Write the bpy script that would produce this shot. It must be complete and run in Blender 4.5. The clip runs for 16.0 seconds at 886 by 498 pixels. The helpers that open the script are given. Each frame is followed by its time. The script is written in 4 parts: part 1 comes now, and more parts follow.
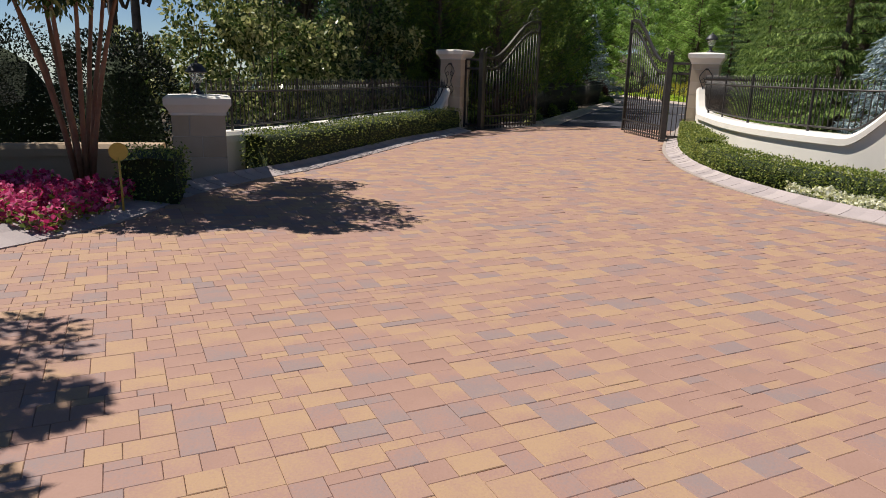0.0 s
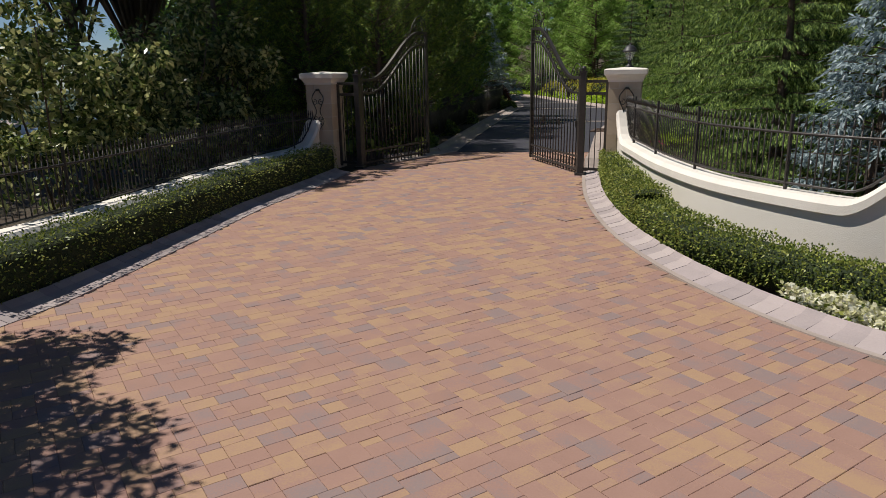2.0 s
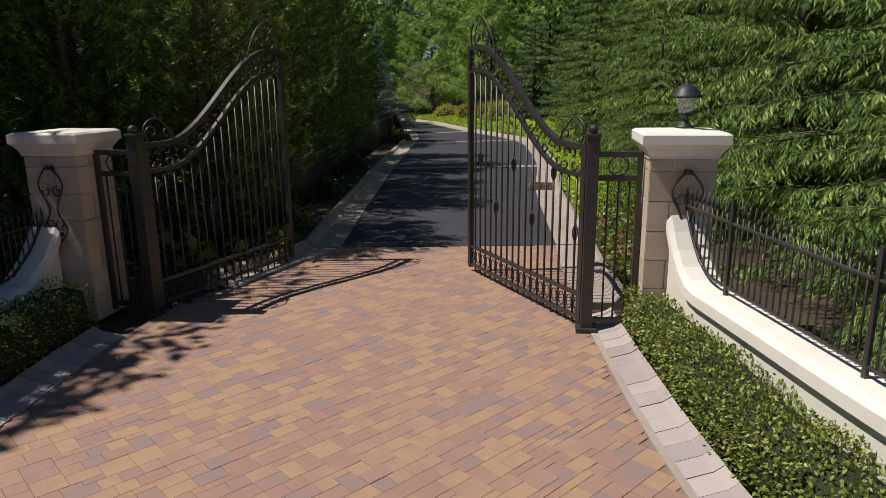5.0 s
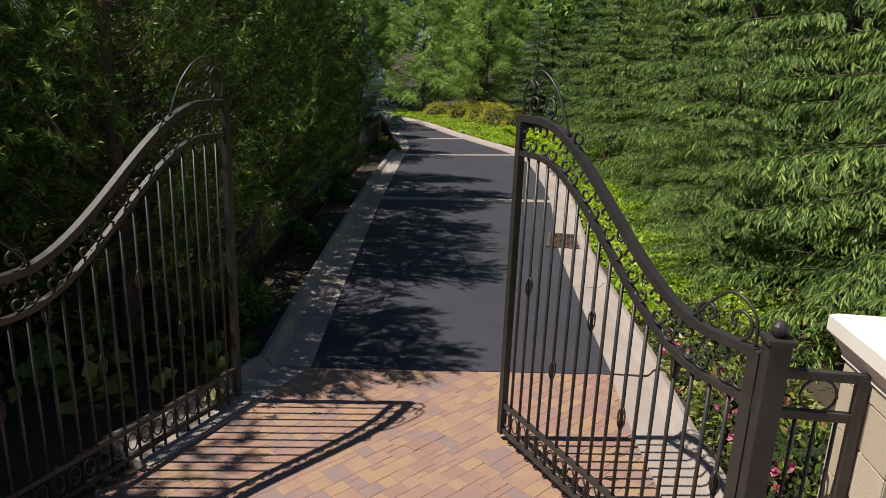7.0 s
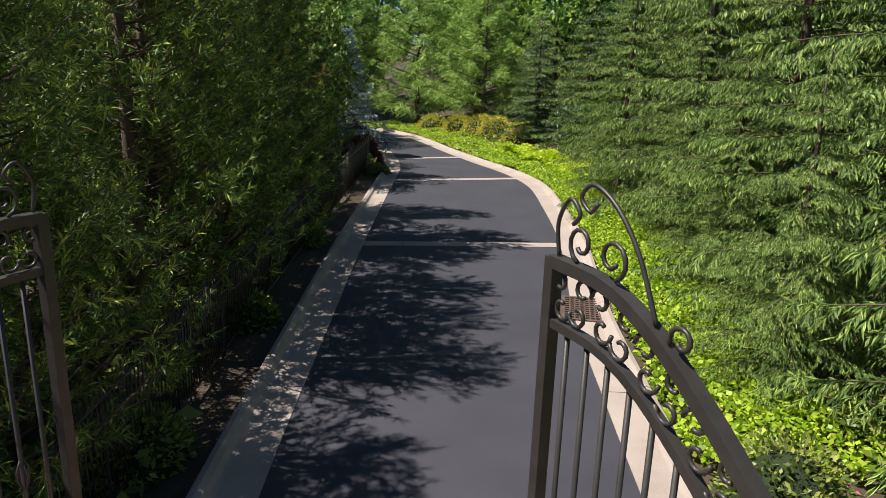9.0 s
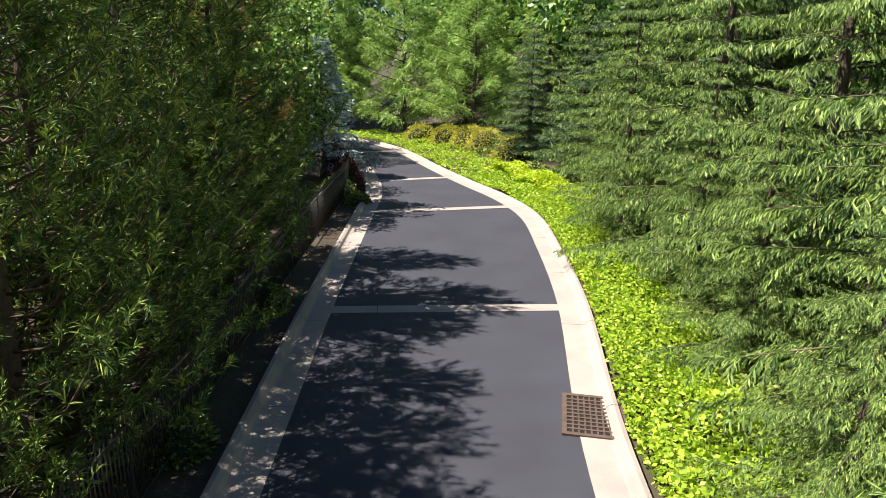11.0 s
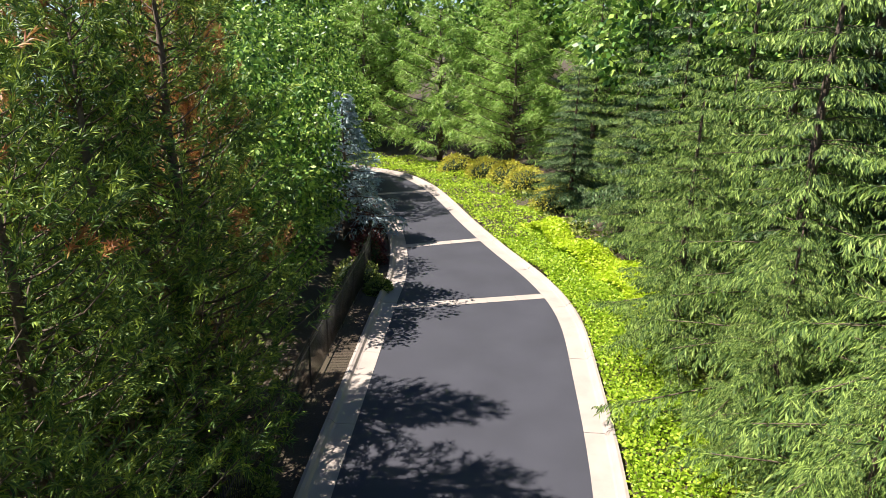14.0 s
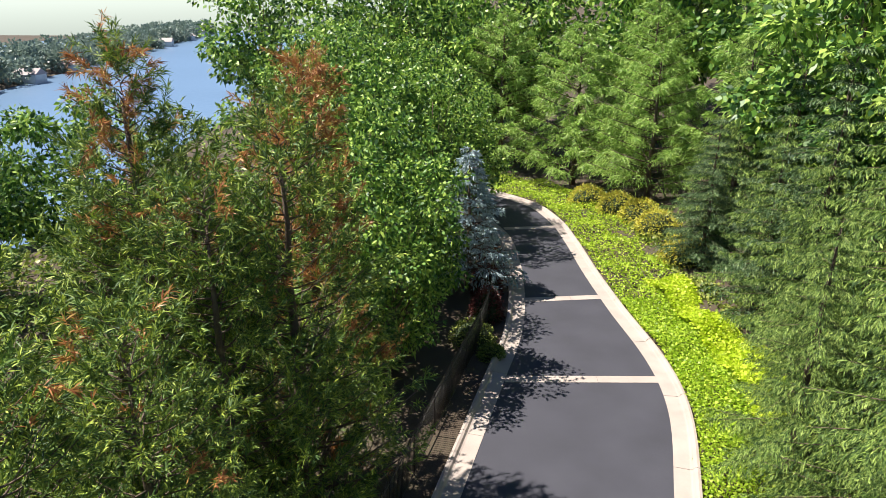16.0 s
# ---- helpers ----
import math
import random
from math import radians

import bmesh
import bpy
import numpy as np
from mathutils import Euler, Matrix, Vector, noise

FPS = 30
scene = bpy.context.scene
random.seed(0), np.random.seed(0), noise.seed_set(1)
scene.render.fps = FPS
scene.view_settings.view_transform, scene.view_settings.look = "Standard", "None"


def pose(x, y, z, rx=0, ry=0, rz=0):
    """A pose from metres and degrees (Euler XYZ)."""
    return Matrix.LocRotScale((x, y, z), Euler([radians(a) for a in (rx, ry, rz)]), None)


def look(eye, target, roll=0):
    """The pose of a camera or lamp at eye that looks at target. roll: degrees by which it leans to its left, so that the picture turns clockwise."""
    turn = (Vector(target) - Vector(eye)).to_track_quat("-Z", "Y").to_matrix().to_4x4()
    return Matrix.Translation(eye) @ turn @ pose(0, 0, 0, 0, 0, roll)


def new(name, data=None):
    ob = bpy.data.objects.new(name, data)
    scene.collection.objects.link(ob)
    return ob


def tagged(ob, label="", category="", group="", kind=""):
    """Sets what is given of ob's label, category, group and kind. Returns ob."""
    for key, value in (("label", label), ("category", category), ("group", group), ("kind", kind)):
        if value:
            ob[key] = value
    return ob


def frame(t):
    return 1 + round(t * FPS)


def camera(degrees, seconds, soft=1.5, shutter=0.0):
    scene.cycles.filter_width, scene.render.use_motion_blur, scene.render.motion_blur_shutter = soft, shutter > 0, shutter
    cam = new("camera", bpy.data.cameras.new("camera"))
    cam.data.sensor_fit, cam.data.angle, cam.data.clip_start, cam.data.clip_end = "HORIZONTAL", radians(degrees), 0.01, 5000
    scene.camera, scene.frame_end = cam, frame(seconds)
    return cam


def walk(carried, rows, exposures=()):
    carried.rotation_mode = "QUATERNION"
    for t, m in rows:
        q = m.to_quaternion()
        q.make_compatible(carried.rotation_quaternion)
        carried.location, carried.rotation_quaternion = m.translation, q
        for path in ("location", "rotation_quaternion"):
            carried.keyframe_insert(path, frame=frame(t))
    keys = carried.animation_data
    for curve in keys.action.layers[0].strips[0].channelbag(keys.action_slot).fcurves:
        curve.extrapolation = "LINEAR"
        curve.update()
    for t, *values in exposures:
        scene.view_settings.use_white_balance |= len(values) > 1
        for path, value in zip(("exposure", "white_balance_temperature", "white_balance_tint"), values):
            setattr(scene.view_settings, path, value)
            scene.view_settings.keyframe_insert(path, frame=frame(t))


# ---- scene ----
cam = camera(66.3, 16.0, soft=0.65)
EXPOSURES = [(0.0, 0.28), (1.0, 0.02), (2.0, -0.12), (3.0, -0.12), (4.2, -0.12), (6.5, 0.1), (8.7, 0.55), (11.0, 1.15), (13.0, 1.18), (15.0, 1.22), (16.0, 1.1)]
PATH = [
    (0, (0.02, -2.389, 1.399), (-0.026, -0.454, 0.896), 1.6),
    (0.5, (0.229, -1.769, 1.473), (0.19, 0.167, 0.973), 1.2),
    (1, (0.405, -1.059, 1.625), (0.397, 0.878, 1.126), 0.7),
    (1.5, (0.495, -0.139, 1.884), (0.569, 1.793, 1.371), -0.0),
    (2, (0.633, 0.965, 2.0), (0.838, 2.887, 1.487), -0.9),
    (2.5, (0.798, 2.139, 1.975), (1.155, 4.045, 1.484), -1.9),
    (3, (0.888, 3.567, 2.181), (1.352, 5.446, 1.678), -2.8),
    (3.5, (1.077, 4.933, 2.331), (1.575, 6.804, 1.829), -2.8),
    (4, (1.198, 6.118, 2.398), (1.716, 7.987, 1.912), -2.4),
    (4.2, (1.294, 6.475, 2.378), (1.807, 8.35, 1.907), -2.5),
    (6.3, (1.79, 9.972, 2.889), (2.397, 11.808, 2.378), 3.0),
    (6.5, (1.873, 10.307, 3.035), (2.472, 12.142, 2.511), 1.5),
    (7, (2.047, 11.007, 3.174), (2.641, 12.843, 2.651), 2.2),
    (7.5, (2.31, 11.77, 3.167), (2.901, 13.611, 2.654), 2.4),
    (8, (2.531, 12.303, 3.274), (3.116, 14.146, 2.761), 1.5),
    (8.5, (2.774, 12.877, 3.409), (3.365, 14.718, 2.896), 1.6),
    (10.8, (3.613, 15.223, 4.311), (4.241, 17.045, 3.775), 2.0),
    (11, (3.782, 15.407, 4.389), (4.398, 17.233, 3.852), 1.4),
    (11.5, (4.022, 15.827, 4.757), (4.628, 17.652, 4.21), 0.8),
    (12, (4.229, 16.325, 5.183), (4.825, 18.151, 4.624), 0.9),
    (12.5, (4.429, 16.796, 5.627), (5.004, 18.625, 5.058), 1.0),
    (13, (4.668, 17.236, 6.071), (5.209, 19.072, 5.491), 0.9),
    (13.5, (4.893, 17.614, 6.555), (5.398, 19.455, 5.961), 0.7),
    (14, (5.061, 18.059, 7.087), (5.544, 19.9, 6.473), 0.8),
    (14.5, (5.217, 18.409, 7.679), (5.676, 20.249, 7.042), 0.8),
    (15, (5.361, 18.569, 8.336), (5.764, 20.414, 7.678), 0.5),
    (15.5, (5.479, 18.564, 9.057), (5.763, 20.425, 8.38), 0.6),
    (16, (5.653, 18.467, 9.775), (5.737, 20.343, 9.086), 0.5),
]
walk(cam, [(t, look(eye, target, roll)) for t, eye, target, roll in PATH], EXPOSURES)

# ---- light ----
SUN_FROM = Vector((-0.49, 0.13, 0.86))
world = bpy.data.worlds.new("sky")
scene.world = world
world.use_nodes = True
wn = world.node_tree.nodes
sky = wn.new("ShaderNodeTexSky")
sky.sky_type, sky.sun_disc = "NISHITA", False
sky.sun_elevation = math.asin(SUN_FROM.normalized().z)
sky.sun_rotation = math.atan2(SUN_FROM.x, SUN_FROM.y)
wn["Background"].inputs["Strength"].default_value = 0.06
sky.dust_density, sky.air_density, sky.ozone_density = 0.0, 0.65, 4.0
world.node_tree.links.new(sky.outputs[0], wn["Background"].inputs["Color"])
sun = new("sun", bpy.data.lights.new("sun", "SUN"))
sun.data.energy, sun.data.angle, sun.data.color = 5.0, radians(0.5), (1.0, 0.935, 0.85)
sun.matrix_world = look(SUN_FROM * 60, (0, 0, 0))


# ---- materials ----
def material(name, colors, rough=0.7, metal=0.0, scale=8.0, fine=60.0, bump=0.3, vary=0.0, source="none", leaf=0.0, spec=0.5, depth=0.01, span=0.8):
    """colors: list of ramp colours; source: island, object or none for piece-to-piece variation."""
    m = bpy.data.materials.new(name)
    m.use_nodes = True
    n, l = m.node_tree.nodes, m.node_tree.links
    b = n["Principled BSDF"]
    b.inputs["Roughness"].default_value, b.inputs["Metallic"].default_value = rough, metal
    b.inputs["Specular IOR Level"].default_value = spec
    co = n.new("ShaderNodeTexCoord").outputs["Object"]
    big, small = n.new("ShaderNodeTexNoise"), n.new("ShaderNodeTexNoise")
    for t, s in ((big, scale), (small, fine)):
        t.inputs["Scale"].default_value, t.inputs["Detail"].default_value = s, 4.0
        l.new(co, t.inputs["Vector"])
    mix = n.new("ShaderNodeMath")
    mix.operation = "MULTIPLY_ADD"
    l.new(small.outputs["Fac"], mix.inputs[0])
    mix.inputs[1].default_value = 0.45
    half = n.new("ShaderNodeMath")
    half.operation = "MULTIPLY_ADD"
    l.new(big.outputs["Fac"], half.inputs[0])
    half.inputs[1].default_value, half.inputs[2].default_value = 0.9, -0.175
    l.new(half.outputs[0], mix.inputs[2])
    fac = mix.outputs[0]
    if source != "none":
        if source == "island":
            r = n.new("ShaderNodeNewGeometry").outputs["Random Per Island"]
        else:
            r = n.new("ShaderNodeObjectInfo").outputs["Random"]
        lerp = n.new("ShaderNodeMix")
        lerp.inputs[0].default_value = vary
        l.new(fac, lerp.inputs[2])
        l.new(r, lerp.inputs[3])
        fac = lerp.outputs[0]
    ramp = n.new("ShaderNodeValToRGB")
    e = ramp.color_ramp.elements
    while len(e) < len(colors):
        e.new(0.5)
    for i, c in enumerate(colors):
        e[i].position = (i / max(1, len(colors) - 1) - 0.5) * span + 0.5
        e[i].color = (*c, 1)
    l.new(fac, ramp.inputs["Fac"])
    l.new(ramp.outputs["Color"], b.inputs["Base Color"])
    if bump:
        bp = n.new("ShaderNodeBump")
        bp.inputs["Strength"].default_value, bp.inputs["Distance"].default_value = bump, depth
        l.new(small.outputs["Fac"], bp.inputs["Height"])
        l.new(bp.outputs["Normal"], b.inputs["Normal"])
    if leaf:
        tr = n.new("ShaderNodeBsdfTranslucent")
        l.new(ramp.outputs["Color"], tr.inputs["Color"])
        ms = n.new("ShaderNodeMixShader")
        ms.inputs["Fac"].default_value = leaf
        l.new(b.outputs[0], ms.inputs[1])
        l.new(tr.outputs[0], ms.inputs[2])
        l.new(ms.outputs[0], n["Material Output"].inputs["Surface"])
    return m


PAVER = [(0.245, 0.175, 0.165), (0.31, 0.185, 0.145), (0.335, 0.202, 0.16), (0.39, 0.252, 0.15), (0.325, 0.192, 0.155), (0.25, 0.188, 0.18), (0.35, 0.217, 0.16)]
M_PAVER = material("paver_stone", PAVER, 0.8, scale=3, fine=90, vary=0.52, source="island", bump=0.25, depth=0.004)
M_PAVER_ONE = material("paver_stone_single", PAVER, 0.8, scale=3, fine=90, vary=0.52, source="object", bump=0.25, depth=0.004)
M_SAND = material("joint_sand", [(0.20, 0.14, 0.11), (0.29, 0.205, 0.16)], 0.95, scale=12, fine=300)
M_KERB = material("kerb_stone", [(0.28, 0.245, 0.245), (0.40, 0.34, 0.335), (0.47, 0.41, 0.39)], 0.85, scale=4, fine=70, vary=0.5, source="object", bump=0.4)
M_CONC = material("concrete", [(0.27, 0.225, 0.20), (0.37, 0.31, 0.275), (0.43, 0.37, 0.33)], 0.85, scale=1.6, fine=60, bump=0.25)
M_ASPH = material("asphalt", [(0.029, 0.029, 0.038), (0.042, 0.042, 0.055), (0.053, 0.053, 0.068)], 0.75, scale=0.9, fine=220, bump=0.5, depth=0.006)
M_STUCCO = material("cream_stucco", [(0.68, 0.635, 0.555), (0.77, 0.725, 0.65), (0.80, 0.76, 0.695)], 0.9, scale=1.3, fine=120, bump=0.3)
M_TAN = material("tan_stucco", [(0.30, 0.21, 0.14), (0.38, 0.28, 0.19), (0.43, 0.33, 0.24)], 0.9, scale=1.3, fine=120, bump=0.3)
M_CAP = material("cream_cast_stone", [(0.70, 0.66, 0.59), (0.81, 0.77, 0.70), (0.84, 0.805, 0.75)], 0.8, scale=2.5, fine=80, bump=0.25)
M_BLOCK = material("limestone_block", [(0.42, 0.345, 0.245), (0.53, 0.45, 0.34), (0.58, 0.50, 0.40)], 0.85, scale=4, fine=90, vary=0.45, source="object", bump=0.3)
M_MORTAR = material("mortar", [(0.52, 0.48, 0.41), (0.62, 0.58, 0.50)], 0.95, scale=10, fine=200)
M_IRON = material("bronze_black_iron", [(0.036, 0.033, 0.031), (0.075, 0.069, 0.065)], 0.42, metal=0.3, scale=10, fine=160, bump=0.1)
M_GRATE = material("rusty_cast_iron", [(0.07, 0.045, 0.035), (0.13, 0.085, 0.065), (0.17, 0.115, 0.09)], 0.75, metal=0.3, scale=8, fine=120)
# near-black that stands in for the shade down the drain
M_DARK = material("painted_pit_shade", [(0.006, 0.006, 0.006), (0.012, 0.012, 0.012)], 0.9)
M_SOIL = material("forest_floor", [(0.035, 0.026, 0.018), (0.07, 0.05, 0.033), (0.05, 0.06, 0.025)], 0.95, scale=0.6, fine=25, bump=0.6, depth=0.05)
M_BARK = material("bark", [(0.05, 0.035, 0.025), (0.13, 0.09, 0.065), (0.17, 0.13, 0.10)], 0.9, scale=5, fine=40, bump=0.7, depth=0.03)
M_MYRTLE = material("smooth_tan_bark", [(0.14, 0.065, 0.035), (0.26, 0.13, 0.08), (0.32, 0.19, 0.12)], 0.7, scale=4, fine=30, bump=0.3)


def leafy(name, a, b, c, rough=0.45, leaf=0.26, vary=0.75, scale=0.5):
    return material(name, [a, b, c], rough, scale=scale, fine=9, bump=0, vary=vary, source="island", leaf=leaf, spec=0.4, span=0.55)


M_SPRUCE = leafy("spruce_needles", (0.045, 0.095, 0.026), (0.160, 0.260, 0.058), (0.430, 0.560, 0.140), rough=0.65, leaf=0.1)
M_HEMLOCK = leafy("dark_fir_needles", (0.040, 0.090, 0.035), (0.110, 0.190, 0.070), (0.230, 0.320, 0.130), leaf=0.12)
# yew green blackened: the shade it stands in is part of the colour
M_YEW = leafy("shaded_yew_needles", (0.006, 0.012, 0.006), (0.012, 0.022, 0.010), (0.025, 0.042, 0.018), rough=0.7, leaf=0.05)
M_PINE = leafy("pine_needles", (0.140, 0.270, 0.045), (0.290, 0.460, 0.080), (0.420, 0.560, 0.150))
M_BLUE = leafy("blue_spruce_needles", (0.176, 0.243, 0.257), (0.324, 0.419, 0.446), (0.459, 0.553, 0.594))
# ramp also paints shaded depths dark and sunlit tufts bright yellow-green
M_CEDAR = leafy("cedar_needles", (0.024, 0.060, 0.022), (0.110, 0.195, 0.036), (0.490, 0.580, 0.080), rough=0.6, leaf=0.14, vary=0.4, scale=2.4)
M_RUST = leafy("browned_cedar_needles", (0.280, 0.100, 0.040), (0.450, 0.180, 0.070), (0.500, 0.310, 0.085))
M_MAPLE = leafy("broad_leaves", (0.030, 0.085, 0.018), (0.125, 0.265, 0.040), (0.390, 0.540, 0.100), leaf=0.24)
# palest tone paints highlights onto random leaves
M_MAGNOLIA = leafy("glossy_leaves", (0.035, 0.065, 0.018), (0.130, 0.175, 0.045), (0.560, 0.560, 0.240), rough=0.25, leaf=0.34)
M_BOX = leafy("boxwood_leaves", (0.085, 0.130, 0.025), (0.200, 0.260, 0.045), (0.380, 0.410, 0.100))
# near-black filling: the shade between hedge and shrub leaves, put into colour
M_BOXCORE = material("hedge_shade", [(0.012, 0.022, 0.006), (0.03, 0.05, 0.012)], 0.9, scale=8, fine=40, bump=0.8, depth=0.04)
M_IVY = leafy("bright_groundcover_leaves", (0.190, 0.320, 0.018), (0.400, 0.570, 0.035), (0.560, 0.690, 0.080), leaf=0.4)
M_LIME = leafy("lime_groundcover_leaves", (0.380, 0.520, 0.020), (0.550, 0.680, 0.035), (0.650, 0.740, 0.080), leaf=0.4)
M_GOLD = leafy("golden_shrub_leaves", (0.450, 0.400, 0.050), (0.640, 0.550, 0.080), (0.520, 0.560, 0.100))
M_PINK = leafy("magenta_petals", (0.33, 0.02, 0.09), (0.60, 0.05, 0.20), (0.75, 0.20, 0.38), leaf=0.3)
M_WHITE = leafy("white_petals", (0.55, 0.55, 0.30), (0.78, 0.76, 0.55), (0.82, 0.82, 0.72), leaf=0.3)
# paled and greyed leaf tones paint the distance haze over the lake
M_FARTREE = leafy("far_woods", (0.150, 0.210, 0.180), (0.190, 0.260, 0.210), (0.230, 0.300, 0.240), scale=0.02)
M_WATER = material("lake_water", [(0.10, 0.17, 0.27), (0.13, 0.21, 0.33)], 0.35, scale=0.02, fine=0.5, bump=0.25, depth=0.3)
M_REDLEAF = leafy("dark_red_leaves", (0.05, 0.012, 0.012), (0.11, 0.025, 0.022), (0.16, 0.05, 0.04))
M_BLACK = material("black_metal", [(0.022, 0.023, 0.027), (0.06, 0.062, 0.07)], 0.5, metal=0.3, scale=20, fine=100, bump=0.05)
M_SIGN = material("yellow_plastic", [(0.45, 0.32, 0.05), (0.55, 0.40, 0.08)], 0.5, scale=10)
M_ROOF = material("white_painted_boards", [(0.62, 0.62, 0.60), (0.78, 0.78, 0.76)], 0.7, scale=1)
M_GLASS = bpy.data.materials.new("clear_glass")
M_GLASS.use_nodes = True
M_GLASS.node_tree.nodes["Principled BSDF"].inputs["Alpha"].default_value = 0.25
M_GLASS.node_tree.nodes["Principled BSDF"].inputs["Roughness"].default_value = 0.05


# ---- building helpers ----
def mesh_of(name, verts, faces, mat, smooth=False):
    me = bpy.data.meshes.new(name)
    me.from_pydata([tuple(v) for v in verts], [], faces)
    me.update()
    me.materials.append(mat)
    if smooth:
        me.polygons.foreach_set("use_smooth", [True] * len(me.polygons))
    return me


def quads(name, v, mat):
    """A mesh of loose quads from an (n, 4, 3) array."""
    n = len(v)
    me = bpy.data.meshes.new(name)
    me.vertices.add(n * 4)
    me.loops.add(n * 4)
    me.polygons.add(n)
    me.vertices.foreach_set("co", np.asarray(v, dtype=np.float32).ravel())
    me.loops.foreach_set("vertex_index", np.arange(n * 4, dtype=np.int32))
    me.polygons.foreach_set("loop_start", np.arange(0, n * 4, 4, dtype=np.int32))
    me.update(calc_edges=True)
    me.materials.append(mat)
    return me


def part(name, data, mat, parent, label=""):
    """One mesh object under a thing; data is a bmesh or a mesh."""
    if isinstance(data, bmesh.types.BMesh):
        me = bpy.data.meshes.new(name)
        data.to_mesh(me)
        data.free()
        me.materials.append(mat)
        data = me
    ob = new(name, data)
    ob.parent = parent
    if label:
        ob["label"] = label
    return ob


def empty(name, m, label, category, group="", kind=""):
    ob = new(name)
    ob.matrix_basis = m
    return tagged(ob, label, category, group, kind)


def box(bm, x0, x1, y0, y1, z0, z1, bevel=0.0):
    r = bmesh.ops.create_cube(bm, size=1)
    for v in r["verts"]:
        v.co = Vector(((x0 + x1) / 2 + v.co.x * (x1 - x0), (y0 + y1) / 2 + v.co.y * (y1 - y0), (z0 + z1) / 2 + v.co.z * (z1 - z0)))
    if bevel:
        es = list({e for v in r["verts"] for e in v.link_edges})
        bmesh.ops.bevel(bm, geom=es, offset=bevel, segments=2, affect="EDGES", profile=0.6)
    return bm


def boxed(*a, **k):
    return box(bmesh.new(), *a, **k)


def tube(pts, radius, sides=6, taper=None, closed=False, flat=1.0):
    """A round bar along points; returns verts and faces."""
    pts = [Vector(p) for p in pts]
    n = len(pts)
    verts, faces = [], []
    for i, p in enumerate(pts):
        d = (pts[min(i + 1, n - 1)] - pts[max(i - 1, 0)])
        if closed:
            d = pts[(i + 1) % n] - pts[i - 1]
        d.normalize()
        a = d.cross(Vector((0.31, 0.94, 0.13)))
        if a.length < 0.2:
            a = d.cross(Vector((1, 0, 0)))
        a.normalize()
        b = d.cross(a)
        r = radius if taper is None else radius + (taper - radius) * i / max(1, n - 1)
        for k in range(sides):
            w = 2 * math.pi * k / sides
            verts.append(p + (a * math.cos(w) + b * math.sin(w) * flat) * r)
    for i in range(n if closed else n - 1):
        for k in range(sides):
            i2 = (i + 1) % n
            faces.append((i * sides + k, i * sides + (k + 1) % sides, i2 * sides + (k + 1) % sides, i2 * sides + k))
    if not closed:
        faces.append(tuple(range(sides))[::-1])
        faces.append(tuple((n - 1) * sides + k for k in range(sides)))
    return verts, faces


def flat_bar(pts, deep, tall):
    """A bar of rectangular section along points of the x-z plane."""
    pts = [Vector(p) for p in pts]
    n = len(pts)
    verts, faces = [], []
    for i, p in enumerate(pts):
        d = (pts[min(i + 1, n - 1)] - pts[max(i - 1, 0)]).normalized()
        up = Vector((-d.z, 0, d.x)) * tall / 2
        side = Vector((0, deep / 2, 0))
        verts += [p - up - side, p - up + side, p + up + side, p + up - side]
    for i in range(n - 1):
        o = i * 4
        faces += [(o + k, o + 4 + k, o + 4 + (k + 1) % 4, o + (k + 1) % 4) for k in range(4)]
    return verts, faces + [(3, 2, 1, 0), tuple(n * 4 - 4 + k for k in range(4))]


def merge(*chunks):
    verts, faces = [], []
    for v, f in chunks:
        o = len(verts)
        verts += list(v)
        faces += [tuple(i + o for i in q) for q in f]
    return verts, faces


def bars(name, chunks, mat, parent, label="", smooth=True):
    v, f = merge(*chunks)
    return part(name, mesh_of(name, v, f, mat, smooth), mat, parent, label)


def bez(pts, n=8):
    """A smooth line (Catmull-Rom) through points."""
    pts = [Vector(p) for p in pts]
    out = []
    for i in range(len(pts) - 1):
        p0, p1, p2, p3 = pts[max(i - 1, 0)], pts[i], pts[i + 1], pts[min(i + 2, len(pts) - 1)]
        for k in range(n):
            t = k / n
            out.append(0.5 * ((2 * p1) + (p2 - p0) * t + (2 * p0 - 5 * p1 + 4 * p2 - p3) * t * t + (3 * p1 - p0 - 3 * p2 + p3) * t ** 3))
    out.append(pts[-1])
    return out


def offset(line, d):
    """A line in plan moved d to its left."""
    out = []
    for i, p in enumerate(line):
        t = line[min(i + 1, len(line) - 1)] - line[max(i - 1, 0)]
        t.z = 0
        t.normalize()
        out.append(p + Vector((-t.y, t.x, 0)) * d)
    return out


def even(line, step):
    """Points every step along a line."""
    out, left = [line[0].copy()], step
    for a, b in zip(line, line[1:]):
        d = (b - a).length
        pos = 0
        while d - pos >= left:
            pos += left
            out.append(a.lerp(b, pos / d))
            left = step
        left -= d - pos
    return out


def sweep(line, profile):
    """A solid with a constant section (across to the left, height) along a line in plan."""
    rows = []
    for i, p in enumerate(line):
        t = line[min(i + 1, len(line) - 1)] - line[max(i - 1, 0)]
        t.z = 0
        t.normalize()
        s = Vector((-t.y, t.x, 0))
        rows.append([p + s * a + Vector((0, 0, z)) for a, z in profile])
    k = len(profile)
    verts = [v for r in rows for v in r]
    faces = [(i * k + j, i * k + (j + 1) % k, (i + 1) * k + (j + 1) % k, (i + 1) * k + j) for i in range(len(rows) - 1) for j in range(k)]
    faces += [tuple(range(k)), tuple((len(rows) - 1) * k + j for j in range(k))[::-1]]
    return verts, faces


